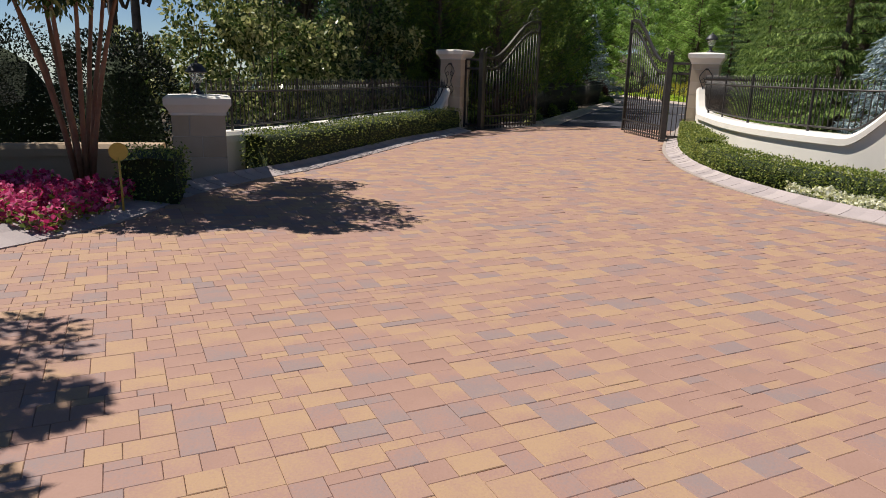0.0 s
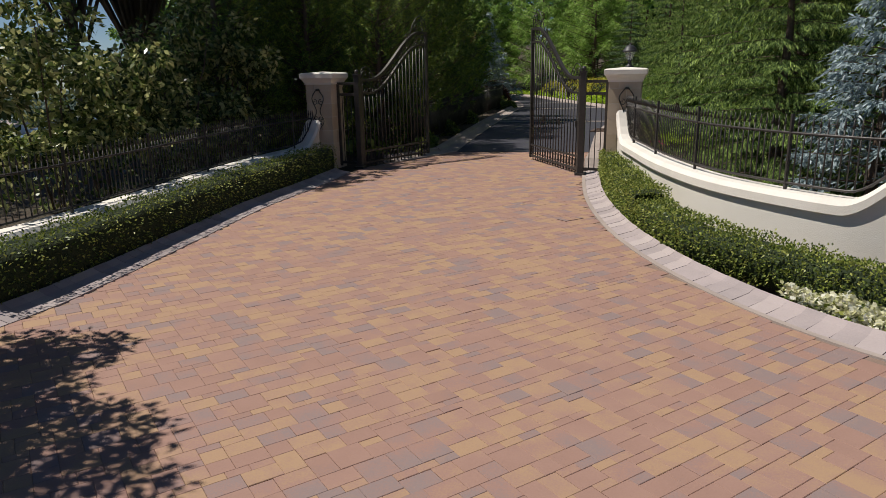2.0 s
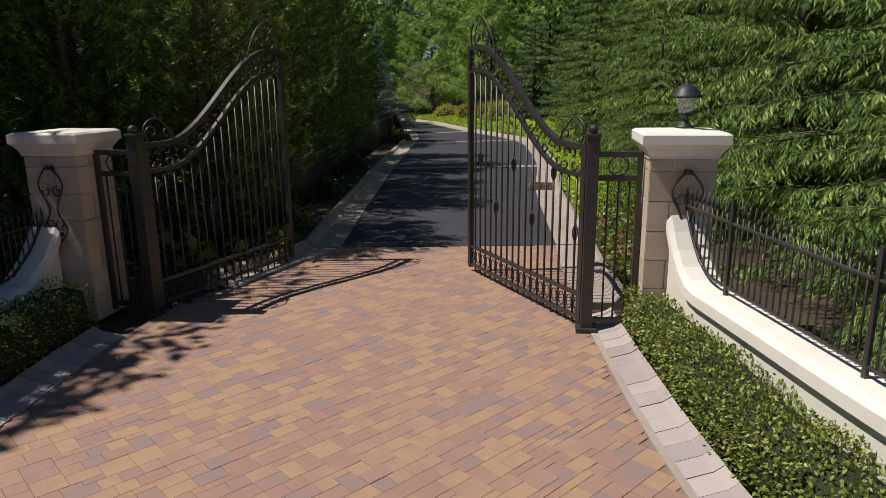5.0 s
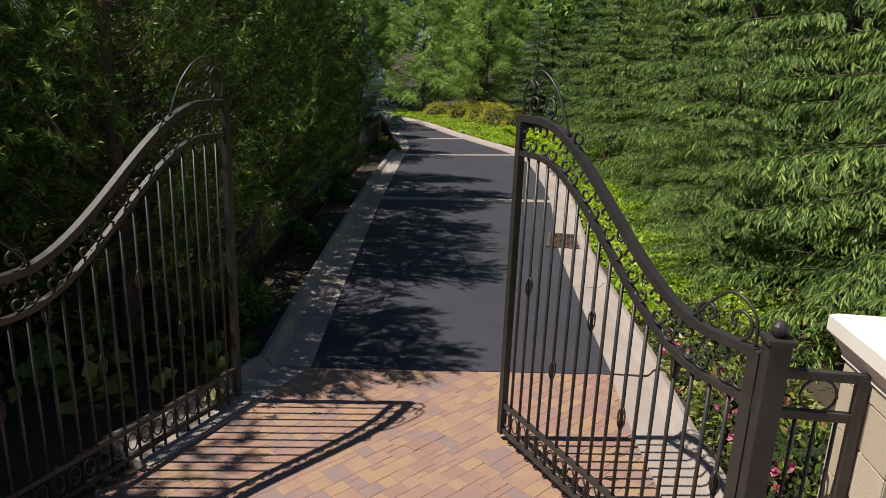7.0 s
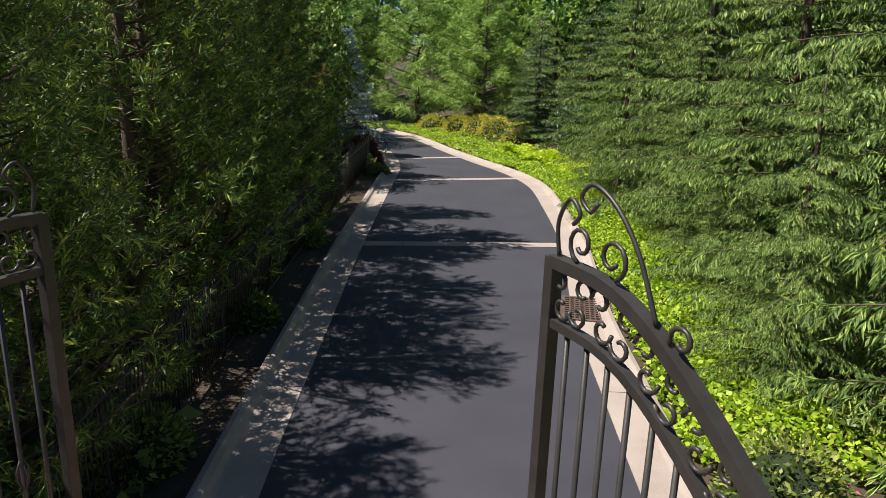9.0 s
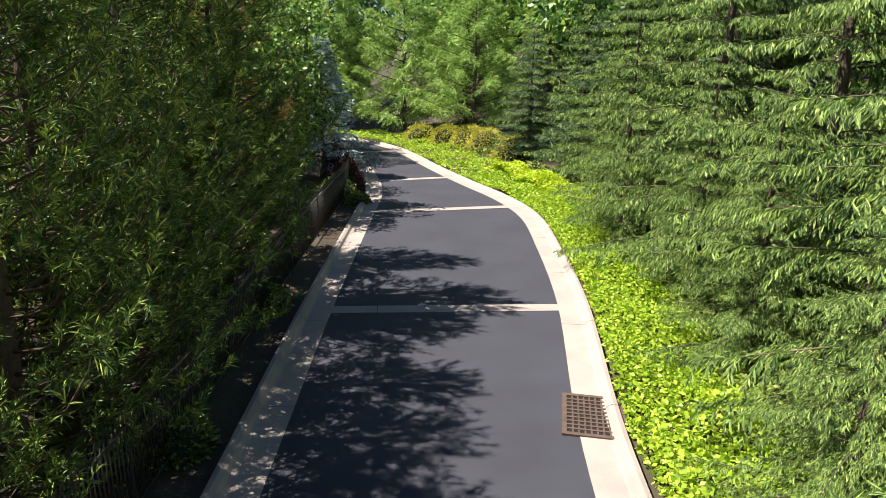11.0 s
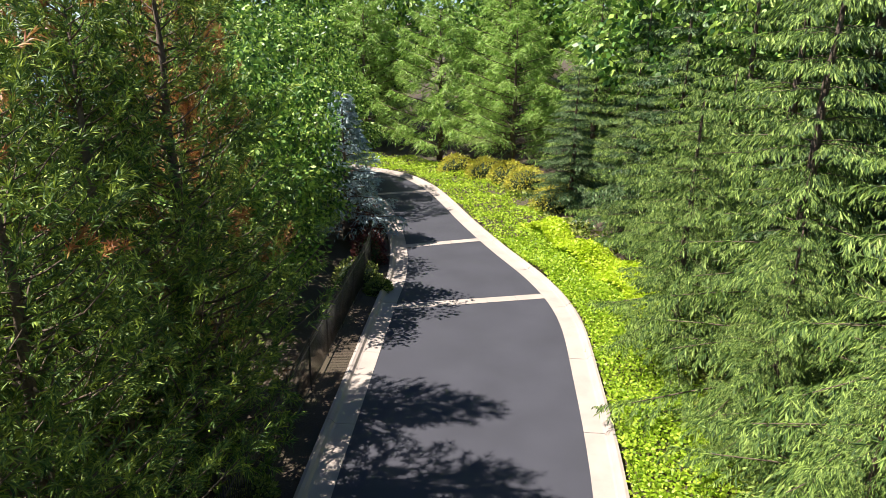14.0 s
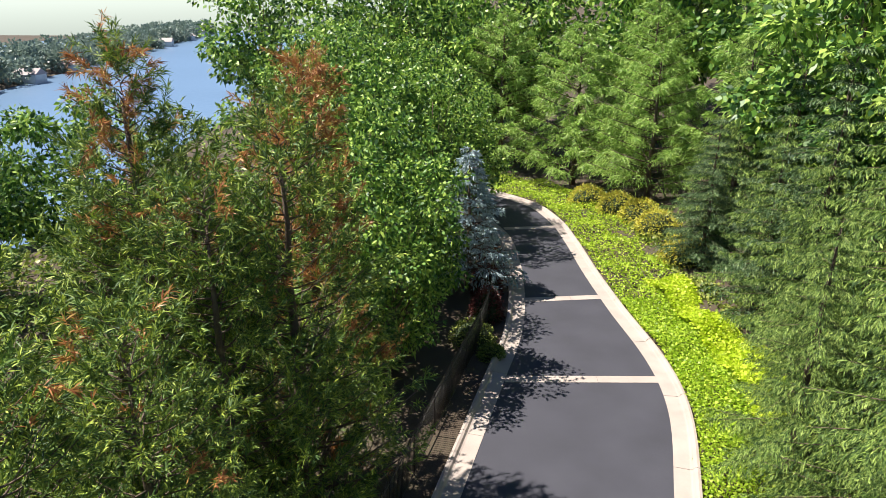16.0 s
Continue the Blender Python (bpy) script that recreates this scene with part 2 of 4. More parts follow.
def strip(left, right, z=0.0, sink=0.25):
    """A slab between two lines with as many points each."""
    n = len(left)
    verts = []
    for a, b in zip(left, right):
        verts += [(a.x, a.y, a.z + z), (b.x, b.y, b.z + z), (a.x, a.y, a.z + z - sink), (b.x, b.y, b.z + z - sink)]
    faces = []
    for i in range(n - 1):
        o, q = i * 4, i * 4 + 4
        faces += [(o, o + 1, q + 1, q), (o + 2, q + 2, q + 3, o + 3), (o, q, q + 2, o + 2), (o + 1, o + 3, q + 3, q + 1)]
    faces += [(0, 2, 3, 1), (n * 4 - 4, n * 4 - 3, n * 4 - 1, n * 4 - 2)]
    return verts, faces


def structure(name, vf, mat, label, category, smooth=False):
    return tagged(new(name, mesh_of(name, *vf, mat, smooth)), label, category, kind="structure")


# ---- foliage ----
def unit(a):
    return a / np.maximum(np.linalg.norm(a, axis=-1, keepdims=True), 1e-6)


def blades(rng, base, direction, length, width, droop=0.0):
    """Pointed leaves: base points, directions, lengths, widths; a quad each, bent a little."""
    n = len(base)
    d = unit(direction)
    side = unit(np.cross(d, unit(rng.normal(size=(n, 3)) + np.array([0, 0, 0.8]))))
    length, width = np.broadcast_to(length, n)[:, None], np.broadcast_to(width, n)[:, None]
    mid = base + d * length * 0.45
    tip = base + d * length - np.array([0, 0, 1]) * length * droop
    return np.stack([base, mid - side * width / 2, tip, mid + side * width / 2], axis=1)


def conifer_crown(seed, height, radius, limbs, sprays, blade=0.16, wide=0.045, droop=0.35, up=0.1, bare=0.06, tufts=5, power=0.85, hang=0.0):
    """Limbs all round a leader, each with side sprays of needled twigs."""
    rng = np.random.default_rng(seed)
    out = []
    lines = []
    for i in range(limbs):
        f = bare + (1 - bare) * (i + rng.random()) / limbs
        z = height * f
        reach = radius * ((1 - f) ** power) * rng.uniform(0.72, 1.12) + 0.08
        a = i * 2.39996 + rng.normal() * 0.35
        out_dir = np.array([math.cos(a), math.sin(a), 0])
        s = np.linspace(0.12, 1, 6)
        rise = up * reach * s - droop * reach * s * s + 0.10 * reach * s ** 3
        line = np.array([0, 0, z]) + out_dir * (reach * s)[:, None] + np.array([0, 0, 1]) * rise[:, None]
        lines.append((line, 0.012 + 0.012 * reach))
        n = max(4, int(sprays * (0.25 + reach / radius)))
        t = rng.random(n) ** 0.7
        k = np.minimum((t * 5).astype(int), 4)
        p = line[k] + (line[k + 1] - line[k]) * (t * 5 - k)[:, None]
        sidew = np.array([-out_dir[1], out_dir[0], 0]) * rng.choice([-1, 1], n)[:, None]
        tw = unit(out_dir * rng.uniform(0.35, 1.0, n)[:, None] + sidew * rng.uniform(0.2, 1.0, n)[:, None] + np.array([0, 0, 1]) * rng.uniform(-0.55 - hang, 0.12 - hang * 0.3, n)[:, None])
        tl = (0.12 + 0.28 * reach * (1 - 0.6 * t)) * rng.uniform(0.6, 1.2, n)
        for j in range(tufts):
            q = (j + rng.random(n)) / tufts
            b = p + tw * (tl * q)[:, None] - np.array([0, 0, 1]) * (tl * q * q * 0.3)[:, None]
            d = tw + rng.normal(size=(n, 3)) * (0.45 - 0.2 * hang) - np.array([0, 0, 0.15 + 0.7 * hang])
            out.append(blades(rng, b, d, blade * rng.uniform(0.7, 1.25, n), wide * rng.uniform(0.7, 1.2, n), 0.12))
    return np.concatenate(out), lines


def twigs(rng, base, direction, length, width):
    """Plump needled twigs: two crossed pointed quads each."""
    n = len(base)
    d = unit(direction)
    side = unit(np.cross(d, unit(rng.normal(size=(n, 3)))))
    other = np.cross(d, side)
    length, width = np.broadcast_to(length, n)[:, None], np.broadcast_to(width, n)[:, None]
    mid, tip = base + d * length * 0.55, base + d * length
    return np.concatenate([np.stack([base, mid - s * width / 2, tip, mid + s * width / 2], axis=1) for s in (side, other)])


def spruce_crown(seed, height, radius, limbs, twig=0.13, wide=0.034, step=0.10, power=0.8, bare=0.03, hang=1.0):
    """Long limbs in loose whorls, side branchlets along them and rows of twigs hanging from both."""
    rng = np.random.default_rng(seed)
    out, lines = [], []
    down = np.array([0, 0, -1.0])
    for i in range(limbs):
        f = bare + (1 - bare) * (i // 6 + 0.35 * rng.random()) / (limbs / 6)
        f = min(f, 0.985)
        reach = radius * (1 - f) ** power * rng.choice([0.55, 0.85, 1.0, 1.06]) * rng.uniform(0.9, 1.1) + 0.10
        a = i * 2.39996 + rng.normal() * 0.3
        o = np.array([math.cos(a), math.sin(a), 0])
        s = np.linspace(0.05, 1, 7)
        rise = reach * (0.22 * s - 0.62 * s * s + 0.34 * s ** 3)
        line = np.array([0, 0, height * f]) + o * (reach * s)[:, None] - down * rise[:, None]
        lines.append((line, 0.006 + 0.006 * reach))
        m = max(3, int(reach / 0.15))
        t = np.repeat((np.arange(m) + 0.6) / m, 2)
        t = np.clip(t + rng.normal(size=len(t)) * 0.02, 0.1, 0.99)
        k = np.minimum((t * 6).astype(int), 5)
        p = line[k] + (line[k + 1] - line[k]) * (t * 6 - k)[:, None]
        sw = np.array([-o[1], o[0], 0]) * np.tile([-1, 1], m)[:, None]
        bd = unit(o * rng.uniform(0.5, 0.9, len(t))[:, None] + sw * rng.uniform(0.5, 0.95, len(t))[:, None] + down * rng.uniform(0.0, 0.35, len(t))[:, None])
        bl = np.minimum(0.75, (0.16 + 0.36 * reach * (1 - t) + 0.10 * t)) * rng.uniform(0.6, 1.15, len(t))
        for j in range(len(t)):
            c = max(2, int(bl[j] / step * 2))
            u = (np.arange(c) + rng.random(c)) / c
            b = p[j] + bd[j] * (bl[j] * u)[:, None] + down * (bl[j] * u * u * 0.25)[:, None]
            flank = np.cross(bd[j], down) * np.where(np.arange(c) % 2, 1, -1)[:, None]
            d = down * hang * rng.uniform(0.45, 1.3, c)[:, None] + bd[j] * rng.uniform(0.3, 0.7, c)[:, None] + flank * rng.uniform(0.1, 0.7, c)[:, None] + rng.normal(size=(c, 3)) * 0.14
            out.append(twigs(rng, b, d, twig * rng.uniform(0.7, 1.35, c), wide * rng.uniform(0.8, 1.2, c)))
        c = max(3, int(reach / step))
        u = rng.random(c)
        k = np.minimum((u * 6).astype(int), 5)
        b = line[k] + (line[k + 1] - line[k]) * (u * 6 - k)[:, None]
        out.append(twigs(rng, b, o + rng.normal(size=(c, 3)) * 0.4 + down * 0.3, twig * rng.uniform(0.8, 1.3, c), wide))
    return np.concatenate(out), lines


def cedar_crown(seed, height, radius, limbs, clumps, per=60, needle=0.17, wide=0.014, power=0.6, bare=0.05):
    """Upswept limbs that end in plumes of long soft needles."""
    rng = np.random.default_rng(seed)
    out, lines = [], []
    up = np.array([0, 0, 1.0])
    for i in range(limbs):
        f = bare + (1 - bare) * (i + rng.random()) / limbs
        reach = radius * (1 - f) ** power * rng.uniform(0.55, 1.15) + 0.12
        a = i * 2.39996 + rng.normal() * 0.4
        o = np.array([math.cos(a), math.sin(a), 0])
        s = np.linspace(0.08, 1, 6)
        line = np.array([0, 0, height * f]) + o * (reach * s)[:, None] + up * (reach * (0.05 * s + 0.55 * s ** 2.2))[:, None]
        lines.append((line, 0.010 + 0.010 * reach))
        n = max(3, int(clumps * (0.35 + reach / radius)))
        t = np.clip(1 - rng.random(n) ** 1.4 * 0.75, 0, 0.999)
        k = np.minimum((t * 5).astype(int), 4)
        p = line[k] + (line[k + 1] - line[k]) * (t * 5 - k)[:, None] + rng.normal(size=(n, 3)) * 0.10
        axis = unit(o * 0.7 + up * rng.uniform(0.35, 1.2, n)[:, None] + rng.normal(size=(n, 3)) * 0.35)
        plume = 0.40 * rng.uniform(0.6, 1.3, n)
        b = np.repeat(p, per, 0) + np.repeat(axis * plume[:, None], per, 0) * rng.random(n * per)[:, None]
        d = np.repeat(axis, per, 0) * rng.uniform(0.5, 1.2, n * per)[:, None] + rng.normal(size=(n * per, 3)) * 0.5
        out.append(blades(rng, b, d, needle * rng.uniform(0.55, 1.15, n * per), wide, 0.14))
    return np.concatenate(out), lines


def trunk_mesh(name, height, r, lines, mat, seed=0, top=0.93):
    rng = random.Random(seed)
    pts = [(rng.uniform(-1, 1) * 0.03 * (i > 0), rng.uniform(-1, 1) * 0.03 * (i > 0), height * top * i / 8) for i in range(9)]
    chunks = [tube(pts, r, 8, r * 0.12)]
    for line, w in lines:
        chunks.append(tube([(0, 0, line[0][2] - 0.05)] + [tuple(p) for p in line[1::2]], w, 3, w * 0.3))
    return mesh_of(name, *merge(*chunks), mat, True)


TREES = {}


def conifer(kind, seed, height, radius, mat, crown_of, bark=M_BARK, rust=None, **k):
    """Builds one conifer's meshes once; place() sets them out."""
    leaves, lines = crown_of(seed, height, radius, **k)
    crown = [("crown", quads(kind + "_crown", leaves, mat), mat, "")]
    if rust:
        zc = leaves[:, 0, 2]
        ang = np.arctan2(leaves[:, 0, 1], leaves[:, 0, 0])
        patch = np.sin(ang * 2 + zc * 1.9 + seed) + 0.8 * np.sin(zc * 3.7 - ang * 3 + seed)
        sel = patch > rust + 2.6 * (0.85 - zc / height)
        crown = [("crown", quads(kind + "_crown", leaves[~sel], mat), mat, ""), ("browned_crown", quads(kind + "_twigs", leaves[sel], M_RUST), M_RUST, "rust-brown withered twigs")]
    TREES[kind] = ([trunk_mesh(kind + "_trunk", height, 0.018 * height + 0.02, lines, bark, seed)], bark, crown)


def broadleaf(kind, seed, height, radius, clumps, per, mat, bark=M_BARK, leaf=0.11, low=0.25, stems=1, thick=0.05):
    rng = np.random.default_rng(seed)
    cs = []
    while len(cs) < clumps:
        p = rng.uniform(-1, 1, 3)
        if 0.25 < np.linalg.norm(p) < 1:
            cs.append(p)
    cs = np.array(cs) * np.array([radius, radius, height * (1 - low) / 2]) + np.array([0, 0, height * (1 + low) / 2])
    out, chunks = [], []
    for k in range(stems):
        a = k * 2.4 + 0.3
        lean = 0.0 if stems == 1 else radius * rng.uniform(0.3, 0.75)
        foot = 0.0 if stems == 1 else 0.07
        pts = [(math.cos(a) * (lean * f ** 1.3 + foot), math.sin(a) * (lean * f ** 1.3 + foot), height * rng.uniform(0.72, 0.86) * f) for f in np.linspace(0, 1, 7)]
        chunks.append(tube(sorted(pts, key=lambda p: p[2]), thick, 7, thick * 0.3))
    for i, c in enumerate(cs):
        r = radius * rng.uniform(0.17, 0.36)
        n = int(per * rng.uniform(0.6, 1.3))
        d = unit(rng.normal(size=(n, 3)))
        p = c + d * (r * rng.uniform(0.35, 1.0, n) ** 0.6)[:, None] * np.array([1, 1, 0.75])
        out.append(blades(rng, p, d + rng.normal(size=(n, 3)) * 0.8 - np.array([0, 0, 0.25]), leaf * rng.uniform(0.7, 1.3, n), leaf * 0.55 * rng.uniform(0.7, 1.2, n), 0.1))
        f = max(0.15, (c[2] / height) * 0.6)
        if stems == 1:
            chunks.append(tube([(c[0] * 0.15, c[1] * 0.15, height * f * 0.7), (c[0] * 0.55, c[1] * 0.55, (height * f * 0.7 + c[2]) / 2 + 0.1), tuple(c)], thick * 0.35, 4, 0.006))
    stem_meshes = [mesh_of(kind + "_stem", *c, bark, True) for c in chunks] if stems > 1 else [mesh_of(kind + "_trunk", *merge(*chunks), bark, True)]
    TREES[kind] = (stem_meshes, bark, [("crown", quads(kind + "_crown", np.concatenate(out), mat), mat, "")])


def place(kind, name, x, y, z, size, turn, label, category="tree", group=""):
    trunk, bark, crown = TREES[kind]
    e = empty(name, pose(x, y, z, 0, 0, turn) @ Matrix.Diagonal((size, size, size, 1)), label, category, group)
    for t in trunk:
        part("trunk" if len(trunk) == 1 else "stem", t, bark, e)
    for nm, me, mt, lb in crown:
        part(nm, me, mt, e, lb)
    return e


def scatter(rng, n, inside, zfun, length, width, upright=0.6):
    """Leaves over a patch of ground; inside(n) gives points in plan."""
    p = inside(n)
    z = zfun(p[:, 0], p[:, 1])
    base = np.column_stack([p, z])
    d = rng.normal(size=(n, 3)) * np.array([1, 1, 0.4]) + np.array([0, 0, upright])
    return blades(rng, base, d, length * rng.uniform(0.6, 1.3, n), width * rng.uniform(0.7, 1.3, n), 0.15)


def between(rng, a, b):
    """Random points of the strip between two lines of as many points."""
    A, B = np.array([tuple(p)[:2] for p in a]), np.array([tuple(p)[:2] for p in b])
    seg = np.linalg.norm(np.diff((A + B) / 2, axis=0), axis=1) * (np.linalg.norm(A - B, axis=1)[:-1] + 0.05)
    cum = seg / seg.sum()

    def pick(n):
        i = rng.choice(len(seg), n, p=cum)
        t, s = rng.random(n)[:, None], rng.random(n)[:, None]
        return (A[i] + (A[i + 1] - A[i]) * t) * (1 - s) + (B[i] + (B[i + 1] - B[i]) * t) * s
    return pick


# ---- ground, lake, road, court ----
def shore(y):
    """The far bank of the lake."""
    return -95 - 0.1 * y if y < 620 else -157 + (y - 620) * 4.0


def land(x, y):
    """Height of the open ground: level here, down to a lake on the west, rising to woods on the east."""
    if x > -9:
        h = 0.0 if x < 15 else min(12.0, (x - 15) * 0.22)
    else:
        f = min(1.0, (x + 9) / -25)
        h = -20 * f * f * (3 - 2 * f)
        d = min(shore(y) - x, 2000.0)
        if d > 0:
            h = -20 + min(4.0, d * 0.4) - 0.05 * max(0.0, d - 30)
    if y > 640 and x > -9:
        h -= min(60.0, (y - 640) * 0.05)
    return h - 0.06


XS = sorted(set(list(np.linspace(-60, 60, 61)) + [-2500, -1200, -600, -350, -250, -200, -180, -165, -158, -150, -144, -138, -132, -126, -120, -114, -108, -102, -96, -90, -84, -78, 80, 120, 250, 600, 1200, 2500]))
YS = sorted(set(list(np.linspace(-40, 90, 66)) + [-2500, -1000, -400, -150, -70, 120, 150, 180, 220, 260, 300, 350, 400, 450, 500, 550, 600, 620, 640, 660, 700, 900, 1150, 1500, 2500]))
verts = [(x, y, land(x, y)) for y in YS for x in XS]
w = len(XS)
faces = [(j * w + i, j * w + i + 1, (j + 1) * w + i + 1, (j + 1) * w + i) for j in range(len(YS) - 1) for i in range(w - 1)]
structure("ground", (verts, faces), M_SOIL, "dark leaf-strewn soil under the trees", "ground", True)
structure("water", ([(-240, -600, -18), (-10, -600, -18), (-10, 665, -18), (-240, 665, -18)], [(0, 1, 2, 3)]), M_WATER, "blue lake with faint ripples", "lake")

V = lambda *p: Vector((p[0], p[1], p[2] if len(p) > 2 else 0.0))
ASPH_L = bez([V(2.80, 17.75), V(3.4, 19.8), V(4.35, 22.9), V(5.55, 26.8), V(6.95, 31.1), V(8.1, 34.6), V(8.95, 37.2), V(9.5, 40), V(9.85, 43.5), V(9.8, 47), V(8.7, 49.9), V(5.8, 52.6), V(1.5, 54.6)], 6)
ASPH_R = offset(bez([V(5.80, 16.9), V(6.6, 19.1), V(7.75, 22.1), V(9.6, 26.2), V(11.0, 30.0), V(11.95, 33.0), V(12.22, 35.6), V(12.05, 39.0), V(11.98, 42.5), V(12.02, 46.0), V(11.85, 49.0), V(10.9, 51.9), V(7.6, 55.2), V(2.6, 57.6)], 6), -0.12)
structure("road", strip(ASPH_L, ASPH_R, 0.012, 0.2), M_ASPH, "smooth dark asphalt drive", "road")
KERB_L, KERB_R = offset(ASPH_L, 0.58), offset(ASPH_R, -0.58)


def road_kerb(name, line, side, label):
    """A flat concrete gutter with a rolled rise at its back, cast in lengths."""
    k = empty(name, Matrix(), label, "kerb", kind="structure")
    prof = [(0.0, -0.2), (0.0, 0.022), (0.36, 0.022), (0.40, 0.035), (0.44, 0.09), (0.50, 0.115), (0.56, 0.10), (0.58, 0.03), (0.58, -0.2)]
    prof = [(side * a, z) for a, z in prof]
    full = even(line, 0.25)
    for i in range(0, len(full) - 1, 12):
        piece = full[i:i + 13]
        if len(piece) < 2:
            continue
        d = (piece[-1] - piece[-2]).normalized()
        piece = piece[:-1] + [piece[-1] - d * 0.012]
        part("kerb_length", mesh_of("kerb_length", *sweep(piece, prof if side < 0 else prof[::-1]), M_CONC, False), M_CONC, k)
    return k


road_kerb("kerb_west", ASPH_L, 1, "pale concrete rolled kerb along the drive")
road_kerb("kerb_east", ASPH_R, -1, "pale concrete rolled kerb along the drive")


GATE_KERB_R = bez([V(4.95, 14.25), V(5.4, 15.6), V(5.90, 16.86)], 8)
GATE_KERB_L = bez([V(1.35, 16.2), V(2.1, 16.95), V(2.80, 17.745)], 8)
road_kerb("gate_kerb_east", GATE_KERB_R, -1, "pale concrete kerb beside the open gate leaf")
road_kerb("gate_kerb_west", GATE_KERB_L, 1, "concrete kerb in shade beside the gate leaf")


def band(name, a, b, width=0.34):
    a, b = Vector(a), Vector(b)
    d = (b - a).normalized()
    s = Vector((-d.y, d.x, 0)) * width / 2
    n = 5
    e = tagged(empty(name, Matrix(), "pale concrete band set across the asphalt", "road band", kind="structure"))
    for i in range(n):
        p, q = a + (b - a) * (i / n), a + (b - a) * ((i + 1) / n) - d * 0.008
        v = [p - s, q - s, q + s, p + s]
        verts = [(c.x, c.y, 0.019) for c in v] + [(c.x, c.y, -0.1) for c in v]
        part("slab", mesh_of("slab", verts, [(0, 1, 2, 3), (0, 4, 5, 1), (1, 5, 6, 2), (2, 6, 7, 3), (3, 7, 4, 0)], M_CONC), M_CONC, e)


band("road_band_1", (5.53, 26.9, 0), (9.74, 25.92, 0))
band("road_band_2", (8.1, 34.65, 0), (12.36, 34.5, 0))
band("road_band_3", (9.46, 39.85, 0), (12.2, 40.05, 0))
band("road_band_4", (9.75, 47.7, 0), (12.12, 47.9, 0))

# paved court
COURT_R = bez([V(5.95, 16.95), V(5.3, 15.3), V(4.8, 13.9), V(4.40, 12.65), V(4.06, 11.5), V(3.80, 10.4), V(3.60, 9.2), V(3.52, 8.2), V(3.54, 7.2), V(3.68, 6.2), V(3.95, 5.3), V(4.4, 4.5), V(5.15, 3.7), V(6.5, 3.0), V(9.5, 2.2)], 6)
COURT_L = bez([V(2.78, 17.85), V(1.9, 16.9), V(1.0, 15.9), V(0.35, 15.0), V(-0.3, 13.1), V(-0.95, 11.4), V(-1.5, 9.4), V(-2.1, 7.3), V(-2.6, 6.2), V(-2.95, 5.0), V(-3.0, 4.0), V(-3.2, 3.2), V(-3.6, 2.3), V(-4.6, 1.2), V(-7.5, -0.5)], 6)
OUTLINE = [(p.x, p.y) for p in COURT_R] + [(9.5, -9), (-7.5, -9)] + [(p.x, p.y) for p in COURT_L[::-1]]


def inside_outline(x, y, poly=OUTLINE):
    hit = False
    for (x0, y0), (x1, y1) in zip(poly, poly[1:] + poly[:1]):
        if (y0 > y) != (y1 > y) and x < (x1 - x0) * (y - y0) / (y1 - y0) + x0:
            hit = not hit
    return hit


bm = bmesh.new()
bm.faces.new([bm.verts.new((x, y, -0.005)) for x, y in OUTLINE])
bmesh.ops.triangulate(bm, faces=bm.faces[:])
me = bpy.data.meshes.new("court_bed")
bm.to_mesh(me)
bm.free()
me.materials.append(M_SAND)
COURT = tagged(new("court_paving", me), "tumbled tan, rust and grey pavers in a random pattern", "paving", kind="structure")


def stone_kerb(name, line, side, width, label, step=0.19):
    """Sloped kerb stones laid end to end, each a piece."""
    k = empty(name, Matrix(), label, "kerb", kind="structure")
    pts = even(line, step)
    rng = random.Random(5)
    for a, b in zip(pts, pts[1:]):
        d = (b - a).normalized()
        s = Vector((-d.y, d.x, 0)) * side
        q = b - d * 0.006
        j = rng.uniform(-0.003, 0.003)
        prof = [(0.0, 0.012 + j), (width * 0.72, 0.055 + j), (width, 0.10 + j)]
        verts = [p + s * o + V(0, 0, z) for p in (a, q) for o, z in prof] + [p + s * o + V(0, 0, -0.12) for p in (a, q) for o in (0.0, width)]
        f = [(0, 3, 4, 1), (1, 4, 5, 2), (6, 8, 3, 0), (2, 5, 9, 7), (0, 1, 2, 7, 6), (3, 8, 9, 5, 4)]
        part("kerb_stone", mesh_of("kerb_stone", verts, f, M_KERB), M_KERB, k)
    return k


edge_line = [p for p in COURT_R if p.y < 13.9]
structure("kerb_edging", strip(offset(edge_line, 0.058), edge_line, 0.014, 0.1), M_CONC, "narrow pale concrete edging between pavers and kerb", "edging")
stone_kerb("court_kerb_east", offset(edge_line, 0.06), 1, 0.24, "pinkish grey sloped kerb stones round the court")
stone_kerb("court_kerb_west", [p for p in COURT_L if 4.5 < p.y < 15.0], -1, 0.30, "grey sloped kerb stones along the shaded hedge")
stone_kerb("bed_kerb", [p for p in COURT_L if p.y <= 4.5], -1, 0.42, "grey stone border of the flower bed")

# ---- gate ----
HINGE_R, HINGE_L = V(4.63, 13.5), V(0.45, 15.35)
U = (HINGE_R - HINGE_L).normalized()
GATE_TURN = math.degrees(math.atan2(U.y, U.x))
PILLAR_R, PILLAR_L = HINGE_R + U * 0.80, HINGE_L - U * 0.80


def arc(cx, cz, r, a0, a1, n=10, turns=0.0):
    """Points of a curl in the leaf's plane, tightening by turns."""
    return [(cx + r * (1 - turns * i / n) * math.cos(radians(a0 + (a1 - a0) * i / n)), 0, cz + r * (1 - turns * i / n) * math.sin(radians(a0 + (a1 - a0) * i / n))) for i in range(n + 1)]


def top_of(s, width, low, high):
    """Height of the swept top rail at s metres from the hinge."""
    f = min(1, max(0, (s / width - 0.16) / 0.74))
    return low + (high - low) * (f * f * (3 - 2 * f))


